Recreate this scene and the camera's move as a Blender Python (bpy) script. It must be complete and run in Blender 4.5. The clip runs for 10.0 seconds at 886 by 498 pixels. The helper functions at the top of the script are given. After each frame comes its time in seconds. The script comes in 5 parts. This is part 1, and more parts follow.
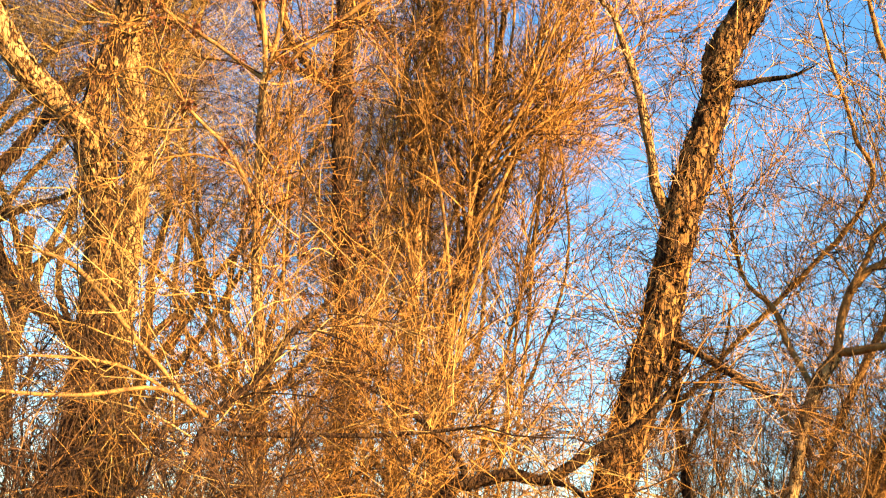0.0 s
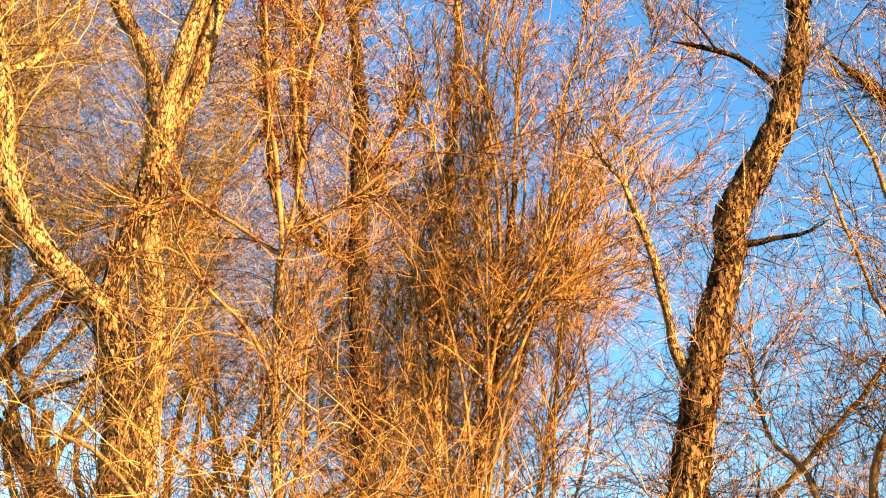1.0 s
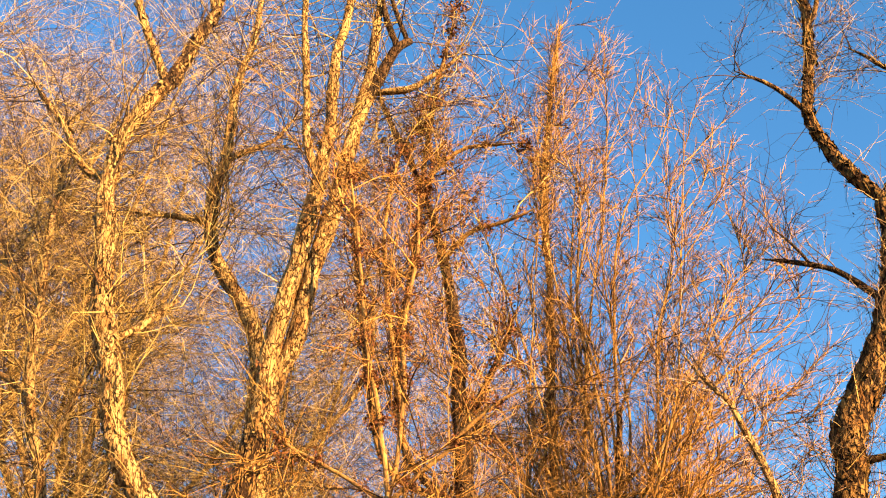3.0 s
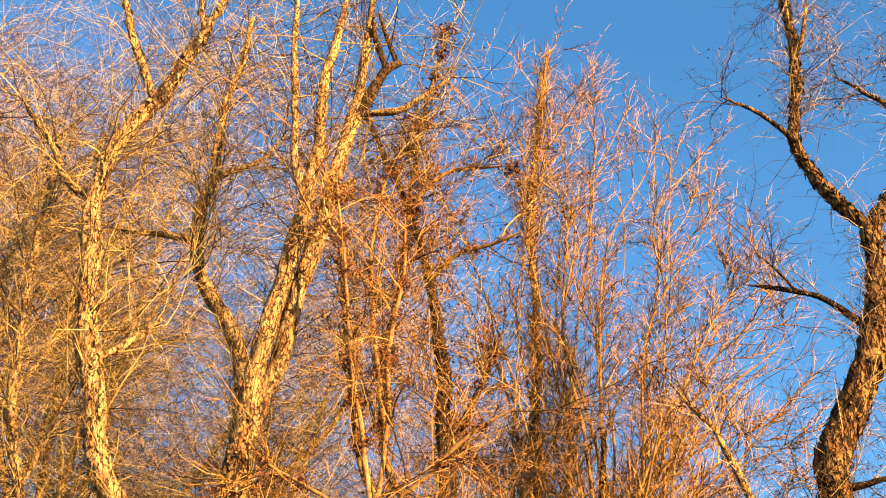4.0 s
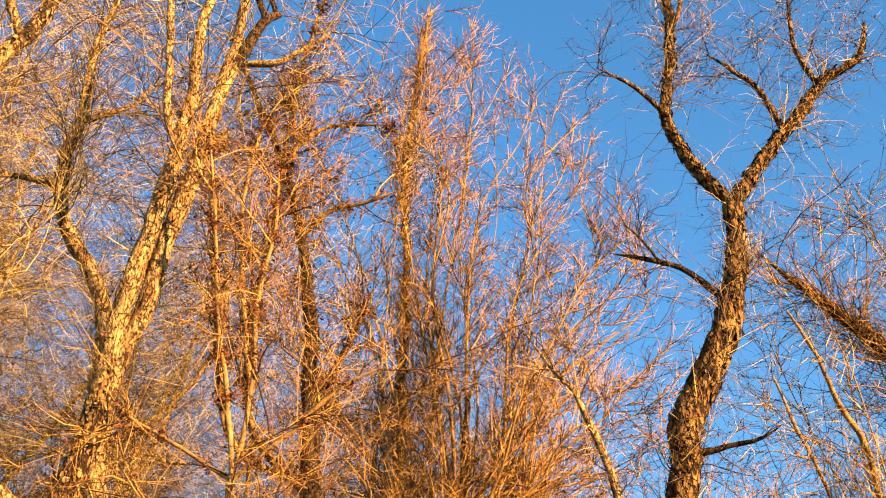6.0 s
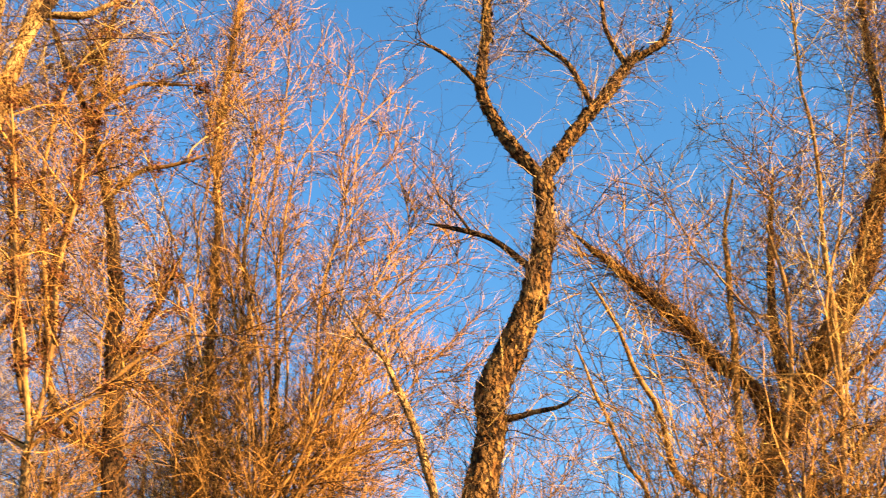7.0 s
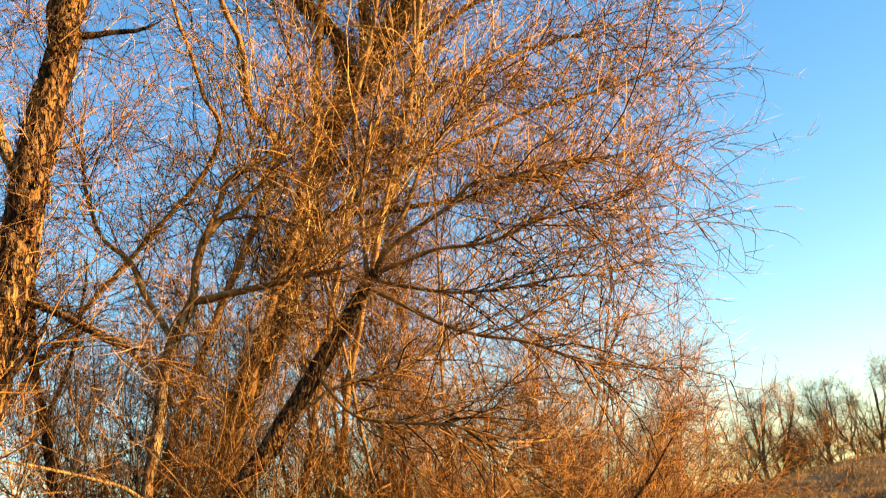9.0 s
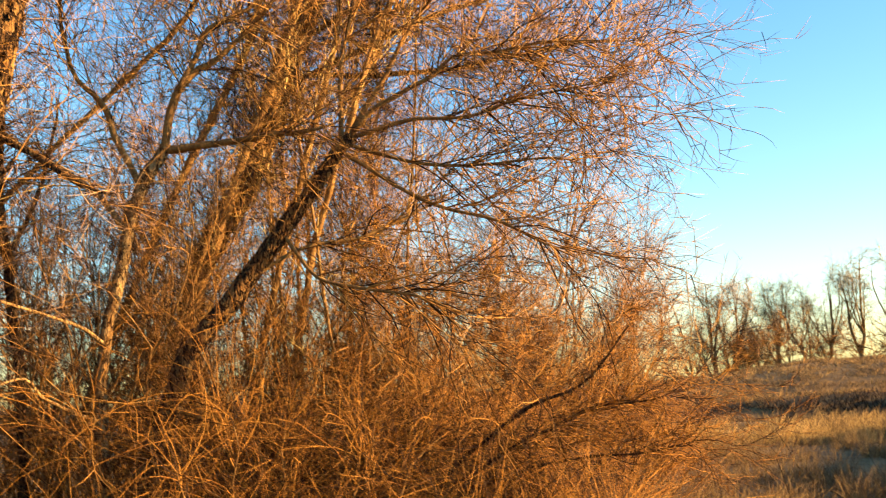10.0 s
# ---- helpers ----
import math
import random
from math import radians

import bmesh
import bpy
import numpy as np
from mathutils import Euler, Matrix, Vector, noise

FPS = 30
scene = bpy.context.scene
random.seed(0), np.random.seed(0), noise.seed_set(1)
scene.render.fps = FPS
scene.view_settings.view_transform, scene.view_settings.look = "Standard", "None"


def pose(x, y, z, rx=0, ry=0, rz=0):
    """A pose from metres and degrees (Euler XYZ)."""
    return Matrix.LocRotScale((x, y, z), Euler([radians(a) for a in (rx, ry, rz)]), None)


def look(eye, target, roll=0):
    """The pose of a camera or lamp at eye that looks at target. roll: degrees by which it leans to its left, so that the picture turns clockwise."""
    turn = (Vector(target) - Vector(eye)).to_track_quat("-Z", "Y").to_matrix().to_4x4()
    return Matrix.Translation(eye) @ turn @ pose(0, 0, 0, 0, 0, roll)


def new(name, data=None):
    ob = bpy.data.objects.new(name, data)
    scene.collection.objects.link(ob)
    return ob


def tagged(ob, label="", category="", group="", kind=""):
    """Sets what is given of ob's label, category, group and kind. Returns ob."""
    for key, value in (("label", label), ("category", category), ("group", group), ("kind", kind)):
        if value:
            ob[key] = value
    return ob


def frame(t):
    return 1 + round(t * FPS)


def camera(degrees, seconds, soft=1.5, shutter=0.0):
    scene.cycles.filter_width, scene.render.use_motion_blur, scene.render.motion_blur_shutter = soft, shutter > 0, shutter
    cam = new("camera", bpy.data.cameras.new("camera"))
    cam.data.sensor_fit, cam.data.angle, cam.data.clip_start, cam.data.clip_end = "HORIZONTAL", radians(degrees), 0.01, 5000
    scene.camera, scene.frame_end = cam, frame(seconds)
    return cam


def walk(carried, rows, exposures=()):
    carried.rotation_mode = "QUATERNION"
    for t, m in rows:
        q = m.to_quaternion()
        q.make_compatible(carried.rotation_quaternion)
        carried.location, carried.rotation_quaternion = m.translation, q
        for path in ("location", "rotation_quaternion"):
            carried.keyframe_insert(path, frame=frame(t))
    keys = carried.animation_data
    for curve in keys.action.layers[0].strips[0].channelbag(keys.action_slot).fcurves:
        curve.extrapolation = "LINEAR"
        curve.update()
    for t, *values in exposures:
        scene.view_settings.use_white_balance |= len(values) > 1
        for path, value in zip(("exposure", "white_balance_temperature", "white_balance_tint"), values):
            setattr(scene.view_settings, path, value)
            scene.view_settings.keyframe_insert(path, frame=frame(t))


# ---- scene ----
cam = camera(41.82, 10.0, 1.1, 0.15)

EYE = Vector((0.0, 0.0, 1.6))


def aim(yaw, pitch, roll):
    """The camera at the standing place, turned by degrees: yaw to the left of +y, pitch up, roll."""
    a, b = radians(yaw), radians(pitch)
    return look(EYE, EYE + 10 * Vector((-math.sin(a) * math.cos(b), math.cos(a) * math.cos(b), math.sin(b))), roll)


PATH = [
    (0.0, aim(4.50, 16.86, 3.36)),
    (0.5, aim(5.68, 21.18, 2.78)),
    (1.0, aim(5.81, 25.16, 1.81)),
    (1.5, aim(7.35, 28.87, 1.86)),
    (2.0, aim(9.79, 32.47, 1.23)),
    (2.5, aim(11.52, 35.59, 0.90)),
    (2.7, aim(11.79, 36.22, 0.66)),
    (3.8, aim(11.34, 37.64, 1.00)),
    (4.0, aim(10.93, 37.86, 0.97)),
    (4.5, aim(8.50, 37.58, 0.96)),
    (5.0, aim(7.20, 37.23, 0.20)),
    (5.2, aim(6.83, 37.10, -0.09)),
    (6.3, aim(1.11, 35.54, -2.03)),
    (6.5, aim(-0.47, 35.47, -2.81)),
    (7.0, aim(-7.96, 33.62, -6.20)),
    (7.5, aim(-15.68, 31.25, -8.48)),
    (8.0, aim(-23.14, 26.48, -10.12)),
    (8.5, aim(-28.11, 20.43, -9.94)),
    (9.0, aim(-27.60, 13.44, -7.49)),
    (9.5, aim(-25.16, 10.16, -5.12)),
    (10.0, aim(-28.48, 7.03, -2.58)),
]
EXPOSURES = [(0.0, 2.71), (0.5, 2.72), (1.0, 2.70), (1.5, 2.66), (2.0, 2.66), (2.5, 2.56), (4.5, 2.49), (6.5, 2.50), (7.5, 2.58), (8.0, 2.62), (8.5, 2.52), (9.0, 2.33), (9.5, 2.30), (10.0, 2.42)]
walk(cam, PATH, EXPOSURES)

# ---- light ----
SUN_AZIMUTH, SUN_HEIGHT = 124.0, 11.0   # clockwise from +y, above the horizon
world = bpy.data.worlds.new("sky")
scene.world = world
world.use_nodes = True
sky = world.node_tree.nodes.new("ShaderNodeTexSky")
sky.sky_type, sky.sun_disc = "NISHITA", False
sky.sun_elevation, sky.sun_rotation = radians(SUN_HEIGHT), radians(SUN_AZIMUTH)
sky.air_density, sky.dust_density, sky.ozone_density = 1.0, 0.5, 2.0
deepen = world.node_tree.nodes.new("ShaderNodeHueSaturation")
deepen.inputs["Hue"].default_value, deepen.inputs["Saturation"].default_value = 0.5, 1.27
world.node_tree.links.new(sky.outputs["Color"], deepen.inputs["Color"])
world.node_tree.links.new(deepen.outputs["Color"], world.node_tree.nodes["Background"].inputs["Color"])
world.node_tree.nodes["Background"].inputs["Strength"].default_value = 0.075
lamp = bpy.data.lights.new("sun", "SUN")
lamp.energy, lamp.angle, lamp.color = 5.0, radians(0.6), (1.0, 0.61, 0.27)
a, b = radians(SUN_AZIMUTH), radians(SUN_HEIGHT)
new("sun", lamp).matrix_world = look((math.sin(a) * 60, math.cos(a) * 60, math.tan(b) * 60), (0, 0, 0))


# ---- materials ----
def material(name, colours, scale, rough=0.85, bump=0.4, fine=40.0, stretch=(1, 1, 1), island=0.0, low=0.3):
    """A rough natural surface: a ramp of colours over two scales of noise, a fine relief, and a change from piece to piece."""
    m = bpy.data.materials.new(name)
    m.use_nodes = True
    nodes, link = m.node_tree.nodes, m.node_tree.links.new
    shader = nodes["Principled BSDF"]
    where, room = nodes.new("ShaderNodeTexCoord"), nodes.new("ShaderNodeMapping")
    room.inputs["Scale"].default_value = stretch
    link(where.outputs["Object"], room.inputs["Vector"])
    coarse, grain = nodes.new("ShaderNodeTexNoise"), nodes.new("ShaderNodeTexNoise")
    for node, size, detail in ((coarse, scale, 4), (grain, fine, 6)):
        node.inputs["Scale"].default_value, node.inputs["Detail"].default_value = size, detail
        link(room.outputs["Vector"], node.inputs["Vector"])
    mix = nodes.new("ShaderNodeMath")
    mix.operation, mix.inputs[1].default_value = "MULTIPLY_ADD", 0.45
    link(grain.outputs["Fac"], mix.inputs[0])
    half = nodes.new("ShaderNodeMath")
    half.operation, half.inputs[1].default_value = "MULTIPLY", 0.55
    link(coarse.outputs["Fac"], half.inputs[0])
    link(half.outputs[0], mix.inputs[2])
    fac = mix
    if island:
        piece, spread = nodes.new("ShaderNodeNewGeometry"), nodes.new("ShaderNodeMath")
        spread.operation, spread.inputs[1].default_value = "MULTIPLY_ADD", island
        link(piece.outputs["Random Per Island"], spread.inputs[0])
        shift = nodes.new("ShaderNodeMath")
        shift.operation, shift.inputs[1].default_value = "SUBTRACT", island / 2
        link(mix.outputs[0], shift.inputs[0])
        link(shift.outputs[0], spread.inputs[2])
        fac = spread
    ramp = nodes.new("ShaderNodeValToRGB")
    ends = ramp.color_ramp.elements
    while len(ends) < len(colours):
        ends.new(0.5)
    for n, colour in enumerate(colours):
        ends[n].position = low + 0.4 * n / (len(colours) - 1)
        ends[n].color = (*colour, 1)
    link(fac.outputs[0], ramp.inputs["Fac"])
    link(ramp.outputs["Color"], shader.inputs["Base Color"])
    shader.inputs["Roughness"].default_value = rough
    shader.inputs["Specular IOR Level"].default_value = 0.15
    if bump:
        relief = nodes.new("ShaderNodeBump")
        relief.inputs["Strength"].default_value, relief.inputs["Distance"].default_value = bump, 0.02
        link(grain.outputs["Fac"], relief.inputs["Height"])
        link(relief.outputs["Normal"], shader.inputs["Normal"])
    return m


def bark(name, crack, low, high, plate=11.0, deep=1.0, gap=0.06):
    """Bark in long plates with dark fissures between them."""
    m = material(name, [low, [(x + y) / 2 for x, y in zip(low, high)], high], 5.0, 0.9, 0.0, 45.0, (1, 1, 0.4))
    nodes, link = m.node_tree.nodes, m.node_tree.links.new
    shader = nodes["Principled BSDF"]
    where, room, warp, add = (nodes.new("ShaderNode" + k) for k in ("TexCoord", "Mapping", "TexNoise", "MixRGB"))
    room.inputs["Scale"].default_value = (1, 1, 0.34)
    warp.inputs["Scale"].default_value = 14.0
    link(where.outputs["Object"], room.inputs["Vector"])
    link(room.outputs["Vector"], warp.inputs["Vector"])
    add.blend_type, add.inputs["Fac"].default_value = "ADD", 0.05
    link(room.outputs["Vector"], add.inputs["Color1"])
    link(warp.outputs["Color"], add.inputs["Color2"])
    plates, off, size = nodes.new("ShaderNodeTexNoise"), nodes.new("ShaderNodeMath"), nodes.new("ShaderNodeMath")
    plates.inputs["Scale"].default_value, plates.inputs["Detail"].default_value = plate, 3.0
    link(add.outputs["Color"], plates.inputs["Vector"])
    off.operation, off.inputs[1].default_value = "SUBTRACT", 0.5
    link(plates.outputs["Fac"], off.inputs[0])
    size.operation = "ABSOLUTE"
    link(off.outputs[0], size.inputs[0])
    edge = nodes.new("ShaderNodeValToRGB")
    edge.color_ramp.elements[0].position, edge.color_ramp.elements[1].position = gap * 0.2, gap
    link(size.outputs[0], edge.inputs["Fac"])
    old = shader.inputs["Base Color"].links[0].from_socket
    stain = nodes.new("ShaderNodeMixRGB")
    stain.inputs["Color1"].default_value = (*crack, 1)
    link(edge.outputs["Color"], stain.inputs["Fac"])
    link(old, stain.inputs["Color2"])
    # older, browner patches of bark
    patch, shade, tint = nodes.new("ShaderNodeTexNoise"), nodes.new("ShaderNodeValToRGB"), nodes.new("ShaderNodeMixRGB")
    patch.inputs["Scale"].default_value, patch.inputs["Detail"].default_value = 12.0, 5
    link(room.outputs["Vector"], patch.inputs["Vector"])
    shade.color_ramp.elements[0].position, shade.color_ramp.elements[1].position = 0.36, 0.60
    shade.color_ramp.elements[0].color, shade.color_ramp.elements[1].color = (0.58, 0.46, 0.38, 1), (1, 1, 1, 1)
    link(patch.outputs["Fac"], shade.inputs["Fac"])
    tint.blend_type, tint.inputs["Fac"].default_value = "MULTIPLY", 1.0
    link(stain.outputs["Color"], tint.inputs["Color1"])
    link(shade.outputs["Color"], tint.inputs["Color2"])
    link(tint.outputs["Color"], shader.inputs["Base Color"])
    grain, height_ = nodes.new("ShaderNodeTexNoise"), nodes.new("ShaderNodeMath")
    grain.inputs["Scale"].default_value, grain.inputs["Detail"].default_value = 60.0, 5
    link(room.outputs["Vector"], grain.inputs["Vector"])
    height_.operation, height_.inputs[1].default_value = "MULTIPLY_ADD", 0.5
    link(grain.outputs["Fac"], height_.inputs[0])
    link(edge.outputs["Color"], height_.inputs[2])
    relief = nodes.new("ShaderNodeBump")
    relief.inputs["Strength"].default_value, relief.inputs["Distance"].default_value = deep, 0.05
    link(height_.outputs[0], relief.inputs["Height"])
    link(relief.outputs["Normal"], shader.inputs["Normal"])
    return m


BARK = bark("furrowed_bark", (0.07, 0.036, 0.012), (0.20, 0.125, 0.048), (0.50, 0.335, 0.135), 24.0, 1.0, 0.045)
BARK_ROUGH = bark("rough_bark", (0.022, 0.011, 0.005), (0.085, 0.044, 0.014), (0.36, 0.21, 0.068), 17.0, 1.0, 0.085)
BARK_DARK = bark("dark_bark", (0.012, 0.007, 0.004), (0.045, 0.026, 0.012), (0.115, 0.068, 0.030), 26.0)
BARK_SMOOTH = material("smooth_bark", [(0.06, 0.03, 0.012), (0.22, 0.12, 0.036), (0.38, 0.225, 0.07)], 8.0, 0.75, 0.4, 60.0, (1, 1, 0.5))
TWIG_GOLD = material("golden_twigs", [(0.03, 0.015, 0.004), (0.255, 0.158, 0.042), (0.47, 0.335, 0.112)], 5.0, 0.6, 0.0, 50.0, island=0.7, low=0.35)
TWIG_RUST = material("rusty_twigs", [(0.024, 0.011, 0.003), (0.245, 0.118, 0.024), (0.45, 0.238, 0.057)], 5.0, 0.6, 0.0, 50.0, island=0.7, low=0.35)
TWIG_PINK = material("pinkish_twigs", [(0.05, 0.022, 0.007), (0.28, 0.128, 0.030), (0.47, 0.245, 0.064)], 5.0, 0.6, 0.0, 50.0, island=0.65, low=0.35)
TWIG_OCHRE = material("ochre_twigs", [(0.022, 0.009, 0.002), (0.2, 0.083, 0.012), (0.38, 0.18, 0.028)], 5.0, 0.6, 0.0, 50.0, island=0.7, low=0.35)
TWIG_GREY = material("greyish_twigs", [(0.025, 0.014, 0.008), (0.18, 0.105, 0.05), (0.44, 0.29, 0.15)], 5.0, 0.6, 0.0, 50.0, island=0.7, low=0.35)
TWIG_UMBER = material("umber_twigs", [(0.022, 0.012, 0.005), (0.11, 0.060, 0.022), (0.25, 0.14, 0.055)], 5.0, 0.7, 0.0, 50.0, island=0.6, low=0.35)
# dark twigs; in second crowns, ditch and low bushes the colour stands for shade
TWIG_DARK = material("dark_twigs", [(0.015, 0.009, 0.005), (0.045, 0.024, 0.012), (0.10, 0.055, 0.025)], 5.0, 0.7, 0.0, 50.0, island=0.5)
LEAF_DRY = material("withered_leaf", [(0.04, 0.014, 0.006), (0.10, 0.036, 0.014), (0.19, 0.075, 0.028)], 9.0, 0.8, 0.0, 60.0, island=0.4)
BUD = material("dark_buds", [(0.03, 0.016, 0.01), (0.07, 0.035, 0.02), (0.12, 0.06, 0.03)], 9.0, 0.8, 0.0, 60.0, island=0.4)
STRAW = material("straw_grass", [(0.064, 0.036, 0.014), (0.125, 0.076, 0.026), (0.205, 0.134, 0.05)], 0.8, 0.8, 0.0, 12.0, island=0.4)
# brighter copy of the straw, with low sunlight put into its colour
STRAW_SUNLIT = material("golden_grass", [(0.09, 0.052, 0.014), (0.25, 0.155, 0.045), (0.42, 0.28, 0.09)], 0.8, 0.8, 0.0, 12.0, island=0.5)
SOIL = material("dry_field", [(0.055, 0.036, 0.016), (0.125, 0.079, 0.030), (0.205, 0.134, 0.050)], 0.12, 0.95, 0.5, 3.0)


# ---- building ----
def smooth(a, b, x):
    t = min(1.0, max(0.0, (x - a) / (b - a)))
    return t * t * (3 - 2 * t)


def rounded(points, step):
    """A smooth line through the points of a limb (x, y, z, radius), in even steps."""
    p = np.array(points, float)
    p = np.vstack([2 * p[0] - p[1], p, 2 * p[-1] - p[-2]])
    out = []
    for i in range(1, len(p) - 2):
        n = max(2, int(np.linalg.norm(p[i + 1, :3] - p[i, :3]) / step))
        u = (np.arange(n) / n)[:, None]
        out.append(0.5 * (2 * p[i] + (p[i + 1] - p[i - 1]) * u + (2 * p[i - 1] - 5 * p[i] + 4 * p[i + 1] - p[i + 2]) * u**2
                          + (3 * p[i] - p[i - 1] - 3 * p[i + 1] + p[i + 2]) * u**3))
    out.append(p[-2][None])
    line = np.vstack(out)
    line[:, 3] = np.maximum(line[:, 3], 0.003)
    return line


def rings(lines, radii, sides):
    """The corners of tubes round N lines of K points: (N, K, sides, 3)."""
    along = np.gradient(lines, axis=1)
    along /= np.linalg.norm(along, axis=2, keepdims=True) + 1e-9
    mean = along.mean(1)
    side = np.where(np.abs(mean[:, 2:]) > 0.7, [[1.0, 0, 0]], [[0, 0, 1.0]])[:, None, :]
    u = np.cross(along, side)
    u /= np.linalg.norm(u, axis=2, keepdims=True) + 1e-9
    v = np.cross(along, u)
    turn = np.arange(sides) * 2 * np.pi / sides
    ring = u[:, :, None] * np.cos(turn)[:, None] + v[:, :, None] * np.sin(turn)[:, None]
    return lines[:, :, None] + ring * np.asarray(radii)[:, :, None, None]


def mesh_of(name, blocks, pointed=False):
    """One mesh of many tubes. blocks: lists of corners from rings(), or of loose four-cornered faces (N, 4, 3); pointed: each tube ends in a tip."""
    corners, faces, start = [], [], 0
    for block in blocks:
        if block.ndim == 3:
            n = len(block)
            corners.append(block.reshape(-1, 3))
            faces.append(start + np.arange(4 * n).reshape(-1, 4))
            start += 4 * n
            continue
        n, k, s, _ = block.shape
        if pointed:
            m = (k - 1) * s
            corners.append(np.concatenate([block[:, :-1].reshape(n, m, 3), block[:, -1].mean(1, keepdims=True)], 1).reshape(-1, 3))
            at = start + np.arange(n * (m + 1)).reshape(n, m + 1)
            ring = at[:, :m].reshape(n, k - 1, s)
            nxt = np.roll(ring, -1, axis=2)
            if k > 2:
                faces.append(np.stack([ring[:, :-1], nxt[:, :-1], nxt[:, 1:], ring[:, 1:]], -1).reshape(-1, 4))
            faces.append(np.stack([ring[:, -1], nxt[:, -1], np.repeat(at[:, m:], s, axis=1)], -1).reshape(-1, 3))
            start += n * (m + 1)
            continue
        corners.append(block.reshape(-1, 3))
        at = start + np.arange(n * k * s).reshape(n, k, s)
        nxt = np.roll(at, -1, axis=2)
        faces.append(np.stack([at[:, :-1], nxt[:, :-1], nxt[:, 1:], at[:, 1:]], -1).reshape(-1, 4))
        start += n * k * s
    corners = np.concatenate(corners)
    loops = np.concatenate([f.ravel() for f in faces]).astype(np.int32)
    sizes = np.concatenate([np.full(len(f), f.shape[1]) for f in faces])
    begin = np.r_[0, np.cumsum(sizes)[:-1]].astype(np.int32)
    me = bpy.data.meshes.new(name)
    me.vertices.add(len(corners))
    me.vertices.foreach_set("co", corners.astype(np.float32).ravel())
    me.loops.add(len(loops))
    me.loops.foreach_set("vertex_index", loops)
    me.polygons.add(len(begin))
    me.polygons.foreach_set("loop_start", begin)
    me.polygons.foreach_set("use_smooth", np.ones(len(begin), dtype=bool))
    me.update(calc_edges=True)
    return me


def part(name, me, material_, parent, label="", kind=""):
    ob = new(name, me)
    me.materials.append(material_)
    ob.parent = parent
    return tagged(ob, label, kind=kind)


class Tree:
    """A thing at its base, with the lines of its limbs."""

    def __init__(self, name, label, bark, category="tree", group=""):
        self.top = tagged(new(name), label, category, group)
        self.bark, self.lines, self.trunk = bark, [], None


def branch(tree, name, points, fine=True, skin_=None):
    """A trunk or limb with a furrowed skin; not fine: one far off or slim."""
    if not tree.lines:
        tree.top.location = (points[0][0], points[0][1], 0)
    thick = max(p[3] for p in points)
    line = rounded(points, 0.4 if not fine else 0.05 if thick > 0.06 else 0.1)
    if name == "limb" and line[-1, 3] < 0.035:
        line[:, 3] *= np.minimum(1.0, 0.25 + (np.arange(len(line))[::-1] / len(line)) / 0.2)
    home = np.array(tree.top.location)
    sides = 6 if not fine else 24 if thick > 0.08 else 14 if thick > 0.035 else 7
    # small crooks that wander along the limb
    for i in range(1, len(line) - 1):
        w = noise.noise_vector(Vector(line[i, :3]) * 1.6) + 0.4 * noise.noise_vector(Vector(line[i, :3]) * 5.0)
        line[i, :3] += np.array(w) * min(0.03, line[i, 3] * 0.9)
        line[i, 3] *= 1 + 0.10 * noise.noise(Vector(line[i, :3]) * 4.1)
    tree.lines.append(line)
    skin = rings(line[None, :, :3] - home, line[None, :, 3], sides)[0]
    if sides > 8:
        length = np.r_[0, np.cumsum(np.linalg.norm(np.diff(line[:, :3], axis=0), axis=1))]
        for i in range(len(line)):
            middle = line[i, :3] - home
            r = line[i, 3]
            for j in range(sides):
                a_ = 2 * math.pi * j / sides
                q = Vector((math.cos(a_) * r * 15, math.sin(a_) * r * 15, length[i] * 3.4)) + Vector((line[0, 0], 7.0, line[0, 2]))
                groove = 1 - smooth(0.0, 0.24, abs(noise.noise(q + 0.3 * noise.noise_vector(q * 1.7))))
                skin[i, j] += (skin[i, j] - middle) * (0.12 * noise.noise(q * 0.6) + 0.08 * noise.noise(q * 2.3) - min(0.20, 0.017 / r) * groove)
    ob = part(name, mesh_of(name, [skin[None]]), skin_ or (tree.bark if thick > 0.035 or tree.bark is BARK_DARK else BARK_SMOOTH), tree.top)
    tree.trunk = tree.trunk or ob
    return ob


def loose_bark(tree, seed, count, size, first=0, last=3):
    """Lifted scales of bark along the thick wood."""
    rng = np.random.default_rng(seed)
    home = np.array(tree.top.location)
    wood = [l for l in tree.lines[first:last]]
    share = np.array([len(l) for l in wood], float)
    pick = rng.choice(len(wood), count, p=share / share.sum())
    faces = np.empty((count, 4, 3))
    for i in range(count):
        l = wood[pick[i]]
        j = rng.integers(1, len(l) - 1)
        along = l[j + 1, :3] - l[j - 1, :3]
        along /= np.linalg.norm(along)
        out = np.cross(along, rng.normal(size=3))
        out /= np.linalg.norm(out)
        side = np.cross(along, out)
        s = size * rng.uniform(0.4, 1.3)
        w = s * rng.uniform(0.25, 0.5)
        root = l[j, :3] - home + out * l[j, 3] * 1.0
        lift = out * s * rng.uniform(0.05, 0.45)
        up = along * (1 if rng.random() < 0.5 else -1)
        faces[i] = (root - side * w, root + side * w, root + side * w * 0.6 + up * s * 1.3 + lift, root - side * w * 0.8 + up * s + lift)
    part("loose_bark", mesh_of("loose_bark", [faces]), tree.bark, tree.trunk, "lifted bark scales", "stuff")


